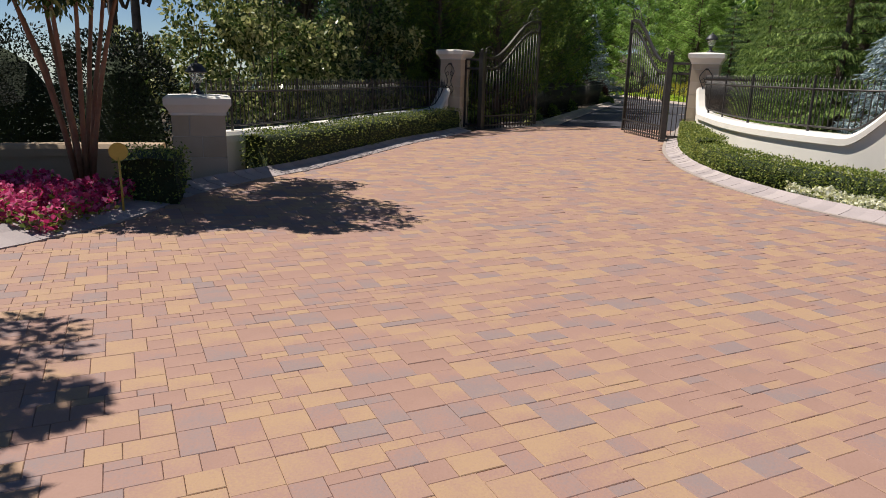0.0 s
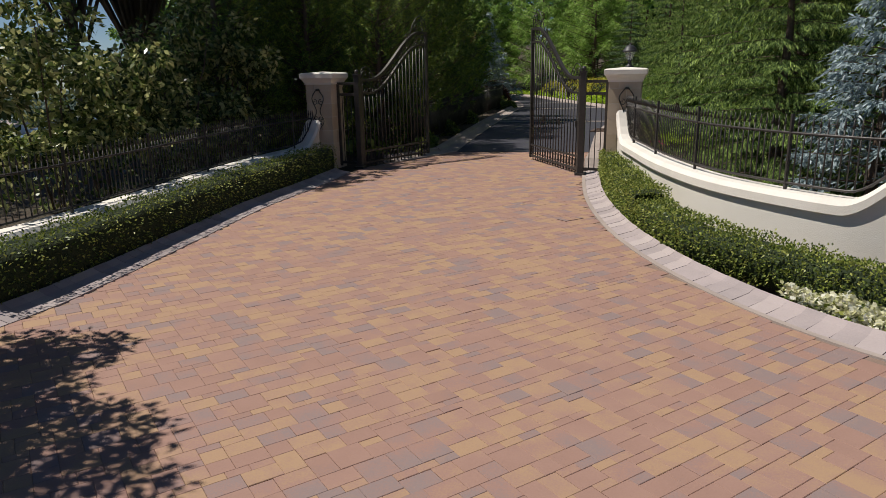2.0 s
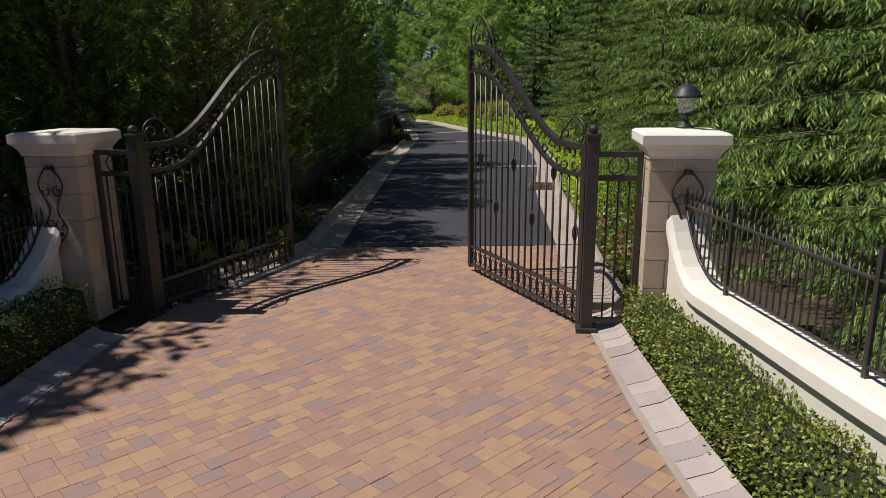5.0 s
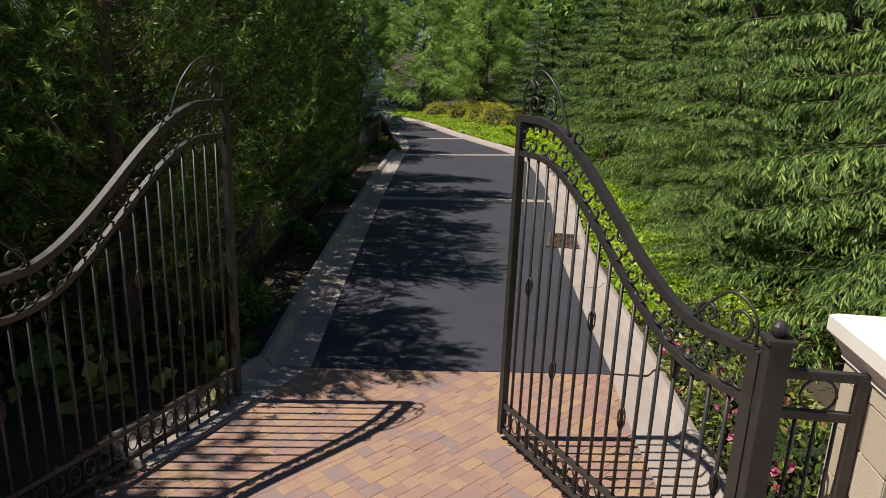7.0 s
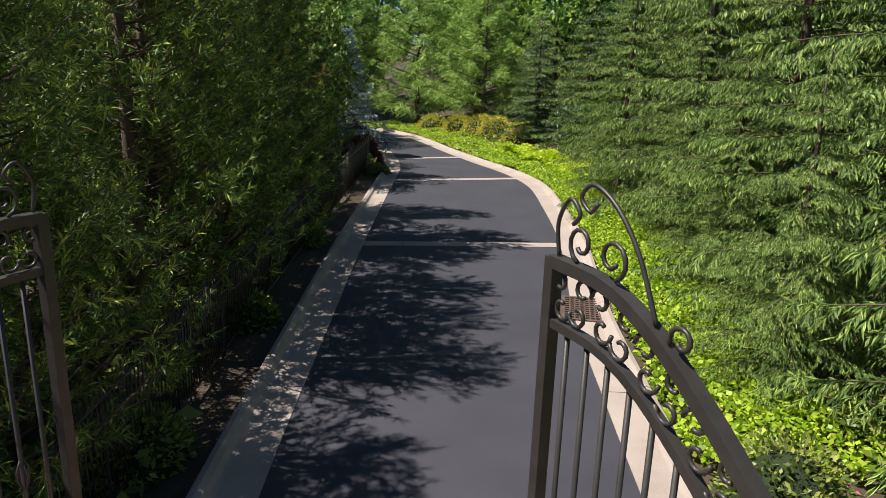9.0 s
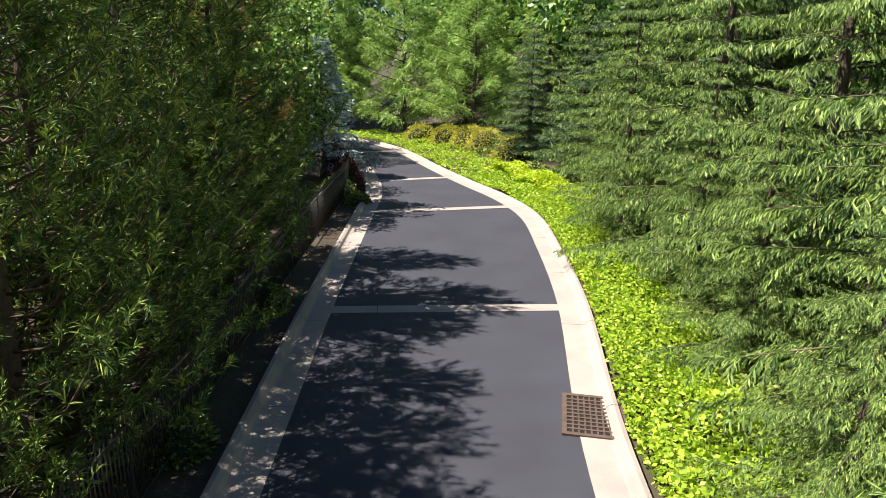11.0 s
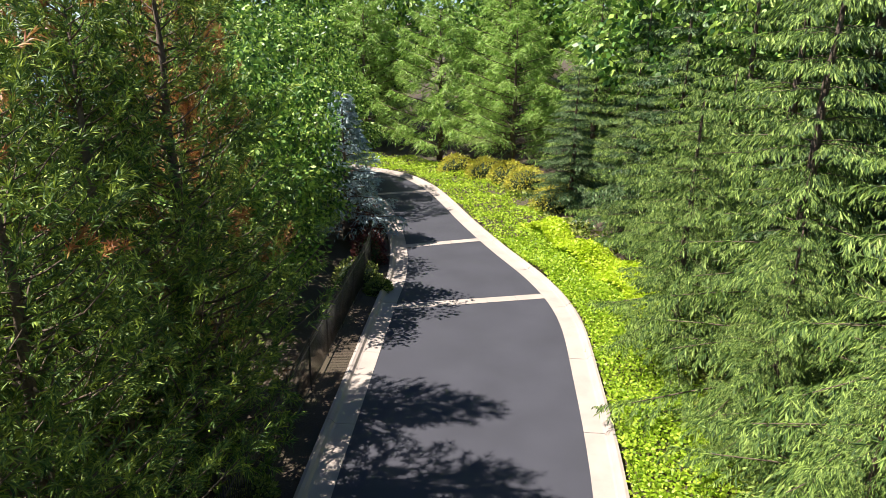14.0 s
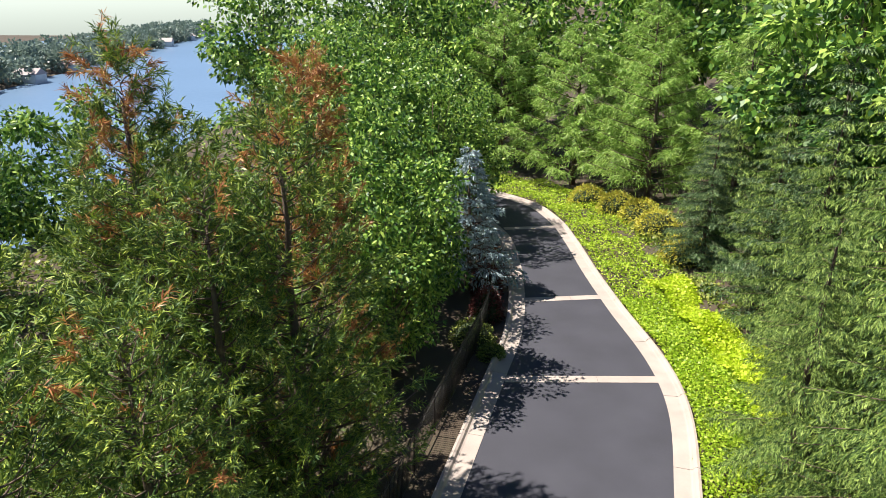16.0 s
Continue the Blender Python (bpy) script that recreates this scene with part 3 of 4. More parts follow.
def gate_leaf(name, hinge, free, label):
    d = free - hinge
    width = d.length - 0.06
    g = empty(name, pose(hinge.x, hinge.y, 0, 0, 0, math.degrees(math.atan2(d.y, d.x))), label, "gate", "gate leaves")
    low, high = 1.80, 2.80
    x0 = 0.10
    part("hinge_stile", boxed(x0 - 0.03, x0 + 0.04, -0.03, 0.03, 0.06, low + 0.02, bevel=0.004), M_IRON, g)
    part("free_stile", boxed(width - 0.03, width + 0.03, -0.03, 0.03, 0.06, high + 0.02, bevel=0.004), M_IRON, g)
    xs = np.linspace(x0, width, 25)
    for nm, dz, r in (("top_rail", 0.0, 0.062), ("inner_rail", -0.27, 0.046)):
        bars(nm, [flat_bar([(x, 0, top_of(x, width, low, high) + dz) for x in xs], r, r * 0.85)], M_IRON, g, smooth=False)
    for z in (0.10, 0.34):
        part("bottom_rail", boxed(x0, width, -0.018, 0.018, z - 0.02, z + 0.02, bevel=0.003), M_IRON, g)
    n = 18
    for i in range(1, n):
        x = x0 + (width - x0) * i / n
        p = bars("picket", [tube([(x, 0, 0.02), (x, 0, top_of(x, width, low, high) - 0.28)], 0.0125, 6)], M_IRON, g)
        if i % 3 == 1:
            z = 0.95 + 0.55 * ((i // 3) % 2)
            loops = []
            for sx in (-1, 1):
                loops.append(tube([(x, 0, z - 0.10), (x + sx * 0.032, 0, z - 0.03), (x + sx * 0.032, 0, z + 0.03), (x, 0, z + 0.10)], 0.006, 4))
                loops.append(tube([(x, 0, z - 0.10), (x, sx * 0.028, z - 0.03), (x, sx * 0.028, z + 0.03), (x, 0, z + 0.10)], 0.006, 4))
            bars("basket", loops, M_IRON, p)
    for i in range(n):
        x = x0 + (width - x0) * (i + 0.5) / n
        z = top_of(x, width, low, high) - 0.135
        s = 1 if i % 2 else -1
        for t in (1, -1):
            bars("scroll", [tube(arc(x + s * t * 0.012, z + t * 0.055, 0.058, t * 90 - s * 90, t * 90 + s * 210, 10, 0.6), 0.010, 5)], M_IRON, g)
        bars("ring", [tube([(x + 0.045 * math.cos(a), 0, 0.22 + 0.07 * math.sin(a)) for a in np.linspace(0, 2 * math.pi, 13)[:-1]], 0.007, 5, closed=True)], M_IRON, g)
    # crest of curls on the top rail
    zt = high + 0.03
    for curl in (bez([(width - 0.62, 0, top_of(width - 0.62, width, low, high) + 0.03), (width - 0.50, 0, zt + 0.12), (width - 0.36, 0, zt + 0.27), (width - 0.22, 0, zt + 0.33), (width - 0.15, 0, zt + 0.27), (width - 0.21, 0, zt + 0.22), (width - 0.25, 0, zt + 0.26)], 5),
                 bez([(width - 0.03, 0, zt), (width - 0.01, 0, zt + 0.14), (width - 0.08, 0, zt + 0.25), (width - 0.15, 0, zt + 0.20), (width - 0.11, 0, zt + 0.15)], 5),
                 arc(width - 0.36, zt + 0.07, 0.085, 250, -150, 14, 0.65), arc(width - 0.17, zt + 0.08, 0.08, -80, 320, 14, 0.65),
                 arc(width - 0.74, top_of(width - 0.74, width, low, high) + 0.09, 0.06, -40, 330, 12, 0.65)):
        bars("crest_scroll", [tube(curl, 0.010, 5)], M_IRON, g)
    for curl in (arc(0.24, low + 0.12, 0.10, 250, -60, 14, 0.7), arc(0.44, low + 0.10, 0.085, -60, 280, 14, 0.7), bez([(0.12, 0, low + 0.02), (0.15, 0, low + 0.20), (0.33, 0, low + 0.26), (0.55, 0, low + 0.04)], 6)):
        bars("crest_scroll", [tube(curl, 0.010, 5)], M_IRON, g)
    for z in (0.35, 1.55):
        part("hinge", boxed(0.0, 0.10, -0.025, 0.025, z - 0.06, z + 0.06, bevel=0.01), M_IRON, g)
    return g


FREE_R, FREE_L = V(4.24, 16.0), V(2.08, 17.22)
gate_leaf("gate_leaf", HINGE_R, FREE_R, "open dark iron gate leaf with swept top and scrolls")
gate_leaf("gate_leaf", HINGE_L, FREE_L, "open dark iron gate leaf standing in tree shade")


def gate_post(hinge, toward):
    """Square hinge post with its narrow side panel to the pillar."""
    e = empty("gate_post", pose(hinge.x, hinge.y, 0, 0, 0, GATE_TURN + (0 if toward > 0 else 180)), "dark iron hinge post with ball finial beside stone pillar", "gate post", "gate posts")
    part("post", boxed(-0.055, 0.055, -0.055, 0.055, 0.0, 1.90, bevel=0.006), M_IRON, e)
    part("base_plate", boxed(-0.10, 0.10, -0.10, 0.10, 0.0, 0.05, bevel=0.006), M_IRON, e)
    part("cap_plate", boxed(-0.07, 0.07, -0.07, 0.07, 1.90, 1.93, bevel=0.006), M_IRON, e)
    bm = bmesh.new()
    bmesh.ops.create_uvsphere(bm, u_segments=12, v_segments=8, radius=0.045, matrix=Matrix.Translation((0, 0, 1.97)))
    part("ball_finial", bm, M_IRON, e)
    for z in (0.12, 1.52, 1.74):
        part("rail", boxed(0.055, 0.46, -0.02, 0.02, z - 0.025, z + 0.025, bevel=0.004), M_IRON, e)
    for x in (0.15, 0.25, 0.35):
        bars("picket", [tube([(x, 0, 0.12), (x, 0, 1.52)], 0.0095, 6)], M_IRON, e)
    part("stile", boxed(0.41, 0.46, -0.025, 0.025, 0.05, 1.76, bevel=0.004), M_IRON, e)
    bars("ring", [tube([(0.24 + 0.09 * math.cos(a), 0, 1.63 + 0.09 * math.sin(a)) for a in np.linspace(0, 2 * math.pi, 15)[:-1]], 0.008, 5, closed=True)], M_IRON, e)
    return e


gate_post(HINGE_R, 1)
gate_post(HINGE_L, -1)


def pillar(center, half, height, turn, label, cap_over=0.085):
    """Coursed stone pillar: mortar core, blocks and a moulded cap."""
    e = empty("gate_pillar", pose(center.x, center.y, 0, 0, 0, turn), label, "pillar", "stone pillars")
    part("core", boxed(-half + 0.012, half - 0.012, -half + 0.012, half - 0.012, 0, height - 0.2), M_MORTAR, e)
    z, row, course = 0.0, 0, 0.27
    top = height - 0.22
    while z < top - 0.02:
        h = min(course, top - z)
        for side in range(4):
            a = side * 90
            cut = (-half, half * 0.1, half) if row % 2 else (-half, -half * 0.35, half)
            for x0, x1 in zip(cut, cut[1:]):
                b = boxed(x0 + 0.006, x1 - 0.006, -half, -half + 0.05, z + 0.006, z + h - 0.006)
                b.transform(pose(0, 0, 0, 0, 0, a))
                part("block", b, M_BLOCK, e)
        z += course
        row += 1
    bm = bmesh.new()
    prof = [(half - 0.01, top), (half + 0.015, top), (half + 0.015, top + 0.03), (half + 0.05, top + 0.09), (half + cap_over, top + 0.13), (half + cap_over, top + 0.21), (half + cap_over - 0.03, top + 0.23), (0.001, top + 0.255)]
    rings = []
    for r, zz in prof:
        rings.append([bm.verts.new((sx * r, sy * r, zz)) for sx, sy in ((-1, -1), (1, -1), (1, 1), (-1, 1))])
    for r0, r1 in zip(rings, rings[1:]):
        for k in range(4):
            bm.faces.new((r0[k], r0[(k + 1) % 4], r1[(k + 1) % 4], r1[k]))
    part("cap", bm, M_CAP, e, "pale cast stone cap")
    return e


pillar(PILLAR_R - U * 0.04, 0.285, 1.95, GATE_TURN, "cream limestone block pillar in sun beside the gate")
pillar(PILLAR_L + U * 0.06, 0.285, 1.95, GATE_TURN, "limestone block pillar in dappled shade beside the gate")
PILLAR_W = V(-3.40, 6.45)
pillar(PILLAR_W, 0.32, 1.02, 20, "low limestone pillar at the end of the hedge", 0.08)


def lantern(x, y, z, label):
    e = empty("pillar_lantern", pose(x, y, z) @ Matrix.Scale(0.85, 4), label, "lamp", "pillar lanterns")

    def turned(name, prof, mat, label=""):
        bm = bmesh.new()
        rings = [[bm.verts.new((r * math.cos(k * math.pi / 6), r * math.sin(k * math.pi / 6), h)) for k in range(12)] for r, h in prof]
        for r0, r1 in zip(rings, rings[1:]):
            for k in range(12):
                bm.faces.new((r0[k], r0[(k + 1) % 12], r1[(k + 1) % 12], r1[k]))
        for f in bm.faces:
            f.smooth = True
        return part(name, bm, mat, e, label)
    turned("base", [(0.001, 0), (0.10, 0), (0.10, 0.02), (0.05, 0.04), (0.03, 0.08), (0.035, 0.12), (0.07, 0.15), (0.001, 0.155)], M_BLACK)
    turned("globe", [(0.055, 0.15), (0.075, 0.19), (0.10, 0.25), (0.115, 0.32)], M_GLASS, "clear glass globe")
    turned("dome", [(0.115, 0.31), (0.16, 0.315), (0.162, 0.335), (0.14, 0.35), (0.125, 0.385), (0.09, 0.425), (0.045, 0.45), (0.02, 0.455), (0.024, 0.475), (0.001, 0.50)], M_BLACK)
    return e


lantern(PILLAR_R.x, PILLAR_R.y, 1.98, "black domed lantern with glass globe on pillar cap")
lantern(PILLAR_W.x, PILLAR_W.y, 1.05, "black domed lantern on the low pillar")


# ---- walls with iron fences ----
def garden_wall(name, line, base_h, swoop, thick, side, label, mat=M_STUCCO):
    """Stucco wall along a line; its cap sweeps up at the ends. swoop(s, total): extra height."""
    total = sum((b - a).length for a, b in zip(line, line[1:]))
    tops, s = [], 0.0
    for i, p in enumerate(line):
        if i:
            s += (p - line[i - 1]).length
        tops.append(base_h + swoop(s, total))
    n = len(line)
    inner, outer = line, offset(line, side * thick)
    verts, faces = [], []
    for a, b, h in zip(inner, outer, tops):
        verts += [(a.x, a.y, -0.1), (a.x, a.y, h - 0.12), (b.x, b.y, h - 0.12), (b.x, b.y, -0.1)]
    for i in range(n - 1):
        o = i * 4
        faces += [(o, o + 4, o + 5, o + 1), (o + 1, o + 5, o + 6, o + 2), (o + 2, o + 6, o + 7, o + 3)]
    faces += [(0, 1, 2, 3), (n * 4 - 4, n * 4 - 1, n * 4 - 2, n * 4 - 3)]
    w = structure(name, (verts, faces), mat, label, "wall")
    over_a, over_b = offset(line, -side * 0.045), offset(line, side * (thick + 0.045))
    mid = offset(line, side * thick / 2)
    verts, faces = [], []
    for a, b, m, h in zip(over_a, over_b, mid, tops):
        verts += [(a.x, a.y, h - 0.14), (a.x, a.y, h - 0.05), (a.x * .75 + m.x * .25, a.y * .75 + m.y * .25, h), (b.x * .75 + m.x * .25, b.y * .75 + m.y * .25, h), (b.x, b.y, h - 0.05), (b.x, b.y, h - 0.14)]
    for i in range(n - 1):
        o = i * 6
        faces += [(o + k, o + 6 + k, o + 6 + (k + 1) % 6, o + (k + 1) % 6) for k in range(6)]
    faces += [tuple(range(6)), tuple(range(n * 6 - 1, n * 6 - 7, -1))]
    part("coping", mesh_of("coping", verts, faces, M_CAP if mat == M_STUCCO else mat), M_CAP if mat == M_STUCCO else mat, w, "smooth cream coping" if mat == M_STUCCO else "smooth tan coping")
    return mid, tops


def fence(mid, tops, top_z, label, step=0.078):
    """Iron fence along a wall's top: rails, posts and spear-tipped pickets."""
    e = empty("iron_fence", Matrix(), label, "fence", "iron fences")
    P = even(mid, step)
    cum = [0.0]
    for a, b in zip(mid, mid[1:]):
        cum.append(cum[-1] + (b - a).length)
    rail_a, rail_b = [], []
    for i, p in enumerate(P):
        s = i * step
        z0 = float(np.interp(s, cum, tops))
        if z0 > top_z - 0.15:
            continue
        rail_a.append((p.x, p.y, top_z - 0.16))
        rail_b.append((p.x, p.y, z0 + 0.07))
        if i % 20 == 10:
            part("post", boxed(p.x - 0.015, p.x + 0.015, p.y - 0.015, p.y + 0.015, z0 - 0.02, top_z + 0.03, bevel=0.004), M_IRON, e)
        else:
            bars("picket", [tube([(p.x, p.y, z0 + 0.05), (p.x, p.y, top_z - 0.06)], 0.008, 5), tube([(p.x, p.y, top_z - 0.08), (p.x, p.y, top_z - 0.045), (p.x, p.y, top_z + 0.02)], 0.017, 5, 0.001)], M_IRON, e)
    bars("top_rail", [tube(rail_a, 0.015, 5)], M_IRON, e)
    bars("bottom_rail", [tube(rail_b, 0.015, 5)], M_IRON, e)
    return e


front_r = PILLAR_R - U * 0.12 - V(-U.y, U.x) * 0.34
WALL_R = bez([V(front_r.x, front_r.y), V(4.88, 11.6), V(4.64, 10.2), V(4.55, 9.1), V(4.58, 8.3), V(4.74, 7.6), V(5.0, 6.95), V(5.3, 6.5), V(5.7, 6.1), V(6.7, 5.6), V(8.2, 5.2)], 10)


def swoop_r(s, total):
    a = max(0.0, 1 - s / 0.55)
    b = max(0.0, min(1.0, (s - 6.2) / 1.0))
    return 0.50 * a * a + 0.74 * b * b * (3 - 2 * b)


mid, tops = garden_wall("wall_east", WALL_R, 0.74, swoop_r, 0.26, 1, "cream stucco garden wall curving up at its ends")
fence(mid, tops, 1.48, "dark iron picket fence on the sunlit cream wall")
front_l = PILLAR_L + U * 0.05 - V(-U.y, U.x) * 0.34
WALL_L = bez([V(front_l.x, front_l.y), V(-1.15, 13.6), V(-1.75, 11.6), V(-2.25, 9.6), V(-2.9, 7.7), V(-3.38, 6.9)], 6)


def swoop_l(s, total):
    a = max(0.0, 1 - s / 0.7)
    return 0.5 * a * a


mid, tops = garden_wall("wall_west", WALL_L, 0.52, swoop_l, 0.26, -1, "cream stucco garden wall in the shade of trees")
fence(mid, tops, 1.22, "dark iron picket fence in front of glossy shrubs")
WALL_W = bez([V(-3.85, 6.4), V(-5.0, 6.1), V(-7.0, 5.2), V(-9.5, 4.2)], 5)
garden_wall("wall_far_west", WALL_W, 0.42, lambda s, t: 0.0, 0.26, 1, "low tan stucco wall behind the flower bed", M_TAN)


# ---- hedges, flowers, ground cover ----
def hedge(name, line, side, depth, height, label, per_m2=520, size=0.035):
    e = empty(name, Matrix(), label, "hedge", "box hedges")
    rng = np.random.default_rng(len(label))
    fine = even(line, 0.12)
    prof = [(0.03, 0.0), (0.02, height * 0.5), (0.05, height - 0.05), (depth * 0.5, height - 0.02), (depth - 0.05, height - 0.05), (depth - 0.02, 0.0)]
    rows = [[(side * a, z) for a, z in prof]]
    # dark body painted as the hedge's inner shade
    part("core", mesh_of("hedge_shade_core", *sweep(fine, rows[0] if side < 0 else rows[0][::-1]), M_BOXCORE, True), M_BOXCORE, e)
    L = len(fine) * 0.12
    out = []
    tang = [(fine[min(i + 1, len(fine) - 1)] - fine[max(i - 1, 0)]).normalized() for i in range(len(fine))]
    F = np.array([tuple(p)[:2] for p in fine])
    T = np.array([tuple(t)[:2] for t in tang])
    S = np.column_stack([-T[:, 1], T[:, 0]]) * side
    for face, area in (("front", L * height), ("top", L * depth), ("back", L * height * 0.6)):
        n = int(area * per_m2)
        i = rng.integers(0, len(fine), n)
        along = rng.uniform(-0.07, 0.07, n)
        if face == "front":
            o, z, nrm = rng.normal(0.0, 0.018, n), rng.uniform(0.02, height, n), -S[i]
        elif face == "back":
            o, z, nrm = depth + rng.normal(0.0, 0.018, n), rng.uniform(0.1, height, n), S[i]
        else:
            o, z, nrm = rng.uniform(0, depth, n), height + rng.normal(0.0, 0.02, n), S[i] * 0
        xy = F[i] + T[i] * along[:, None] + S[i] * o[:, None]
        wob = 0.02 * np.sin(xy[:, 0] * 5 + xy[:, 1] * 4) + 0.015 * np.sin(xy[:, 1] * 11)
        base = np.column_stack([xy, z + wob])
        d = np.column_stack([nrm, np.full(n, 1.0 if face == "top" else 0.35)]) + rng.normal(size=(n, 3)) * 0.7
        out.append(blades(rng, base, d, size * rng.uniform(0.7, 1.4, n), size * 0.62, 0.1))
    for end in (0, -1):
        n = int(depth * height * per_m2 * 1.3)
        xy = F[end] + S[end] * rng.uniform(0, depth, n)[:, None] + T[end] * (rng.normal(0.0, 0.02, n) + (0.03 if end else -0.03))[:, None]
        base = np.column_stack([xy, rng.uniform(0.02, height, n)])
        d = np.append(T[end] * (1 if end else -1), 0.35) + rng.normal(size=(n, 3)) * 0.7
        out.append(blades(rng, base, d, size * rng.uniform(0.7, 1.4, n), size * 0.62, 0.1))
    lv = part("leaves", quads("hedge_leaves", np.concatenate(out), M_BOX), M_BOX, e)
    lv["kind"] = "stuff"
    return e


line = [p for p in COURT_R if 4.6 < p.y < 13.6]
HEDGE_R = [q for p, q in zip(line, offset(line, 0.34))]
back = offset(line, 0.62)
HEDGE_R = [a.lerp(b, min(1.0, max(0.0, (7.6 - a.y) / 1.2))) for a, b in zip(HEDGE_R, back)]
hedge("box_hedge", [p for p in HEDGE_R if p.y > 9.1], 1, 0.46, 0.46, "taller clipped green box hedge in sun below the cream wall", 2300, 0.032)
hedge("box_hedge", [p for p in HEDGE_R if p.y < 9.1], 1, 0.42, 0.38, "lower clipped green box hedge beside the white flowers", 2300, 0.032)
HEDGE_L = offset([p for p in COURT_L if 6.6 < p.y < 14.9], -0.31)
hedge("box_hedge", HEDGE_L, -1, 0.46, 0.52, "clipped box hedge in shade along the west wall", 700)
hedge("box_hedge", [V(-3.45, 4.3), V(-3.6, 4.8), V(-3.75, 5.3)], -1, 0.6, 0.5, "small dark box hedge beside the low pillar", 500)


def flower_patch(name, a, b, mat, height, n, label, size=0.05):
    rng = np.random.default_rng(n)
    e = empty(name, Matrix(), label, "flower bed")
    pick = between(rng, a, b)
    zf = lambda x, y: height * (0.55 + 0.3 * np.sin(x * 9) * np.sin(y * 8)) + rng.uniform(-0.5, 0.15, len(x)) * height
    p = part("leaves", quads(name + "_leaves", scatter(rng, n, pick, zf, size * 1.3, size * 0.7), M_BOX), M_BOX, e)
    p["kind"] = "stuff"
    p = part("blossoms", quads(name + "_blossoms", scatter(rng, n * 2, pick, lambda x, y: zf(x, y) + 0.04, size, size * 0.9, 0.9), mat), mat, e)
    p["kind"] = "stuff"


flower_patch("white_flowers", offset([p for p in COURT_R if 3.2 < p.y < 6.1], 0.36), offset([p for p in COURT_R if 3.2 < p.y < 6.1], 0.66), M_WHITE, 0.16, 2600, "bed of low white bedding flowers along the kerb")
flower_patch("pink_flowers", [V(-3.35, 2.9), V(-3.3, 3.5), V(-3.25, 4.3)], [V(-6.2, 3.4), V(-6.0, 4.2), V(-5.0, 4.9)], M_PINK, 0.26, 3800, "bed of bright magenta bedding flowers round the tree", 0.06)

rng = np.random.default_rng(11)


def ground_cover(name, lo, hi, d0, d1, mat, n, label, length, height):
    a, b = offset(ASPH_R[lo:hi], -d0), offset(ASPH_R[lo:hi], -d1)
    pick = between(rng, a, b)
    zf = lambda x, y: height * (0.5 + 0.25 * np.sin(x * 3.1 + y) + 0.25 * np.sin(y * 2.3 - x)) + rng.uniform(-0.06, 0.05, len(x))
    q = quads(name, scatter(rng, n, pick, zf, length, length * 0.7, 0.5), mat)
    return tagged(new(name, q), label, "ground cover", kind="stuff")


ground_cover("ivy_bank", 4, 44, 0.60, 2.6, M_IVY, 42000, "bright green leafy ground cover beside the kerb", 0.085, 0.22)
ground_cover("ivy_bank", 30, 78, 0.60, 4.0, M_IVY, 26000, "bright green leafy ground cover on the far bend", 0.11, 0.25)
ground_cover("lime_shrubs", 28, 47, 2.0, 3.3, M_LIME, 13000, "lime yellow low shrubs behind the ground cover", 0.12, 0.6)
ground_cover("under_leaves", 2, 30, 2.2, 4.5, M_BOX, 9000, "low dark green undergrowth below the spruces", 0.12, 0.3)
ground_cover("under_leaves", 24, 66, 3.3, 7.5, M_BOX, 17000, "green undergrowth at the edge of the wood", 0.17, 0.4)
pick = between(rng, [V(2.0, 17), V(3.0, 26), V(5.5, 36), V(7.0, 46)], [V(-13, 18), V(-13, 28), V(-12, 38), V(-11, 48)])
slope_z = lambda x, y: np.array([land(a, b) for a, b in zip(x, y)]) + rng.uniform(0.0, 0.35, len(x))
tagged(new("slope_shrubs", quads("slope_shrubs", scatter(rng, 16000, pick, slope_z, 0.24, 0.15, 0.5), M_BOX)), "low green undergrowth on the slope under the cedars", "undergrowth", kind="stuff")


def mound(name, x, y, r, h, mat, n, label, size=0.12, square=1.0):
    rg = np.random.default_rng(int(abs(x * 31 + y * 17)))
    d = unit(rg.normal(size=(n, 3)))
    d[:, 2] = np.abs(d[:, 2])
    d = np.sign(d) * np.abs(d) ** square
    rr = rg.uniform(0.85 if square < 1 else 0.8, 1.05, n)[:, None]
    p = d * rr * np.array([r, r, h])
    e = empty(name, pose(x, y, land(x, y)), label, "shrub", "shrubs")
    part("crown", quads(name, blades(rg, p, d + rg.normal(size=(n, 3)) * 0.5, size * rg.uniform(.7, 1.3, n), size * 0.5, 0.1), mat), mat, e)
    bm = bmesh.new()
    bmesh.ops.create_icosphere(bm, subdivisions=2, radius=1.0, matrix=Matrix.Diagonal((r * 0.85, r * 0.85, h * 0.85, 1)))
    # near-black ball painted as the shade inside the shrub
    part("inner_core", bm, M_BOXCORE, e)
    return e


for i, (x, y) in enumerate([(16.4, 46.5), (16.2, 48.3), (15.6, 50.0), (14.6, 51.8), (16.3, 43.0)]):
    mound("golden_shrub", x, y, 1.0, 1.0, M_GOLD, 1500, "rounded golden yellow shrub at the wood's edge")

# drain
e = empty("drain_grate", pose(8.17, 22.2, 0, 0, 0, -28), "rusty cast iron drain grate set in the kerb gutter", "drain")
# solid black block below the bars, painted as the pit's darkness
part("pit", boxed(-0.36, 0.36, -0.50, 0.50, -0.1, 0.026), M_DARK, e)
for x0, x1, y0, y1 in ((-0.40, -0.34, -0.54, 0.54), (0.34, 0.40, -0.54, 0.54), (-0.34, 0.34, -0.54, -0.48), (-0.34, 0.34, 0.48, 0.54)):
    part("rim", boxed(x0, x1, y0, y1, 0.0, 0.042), M_GRATE, e)
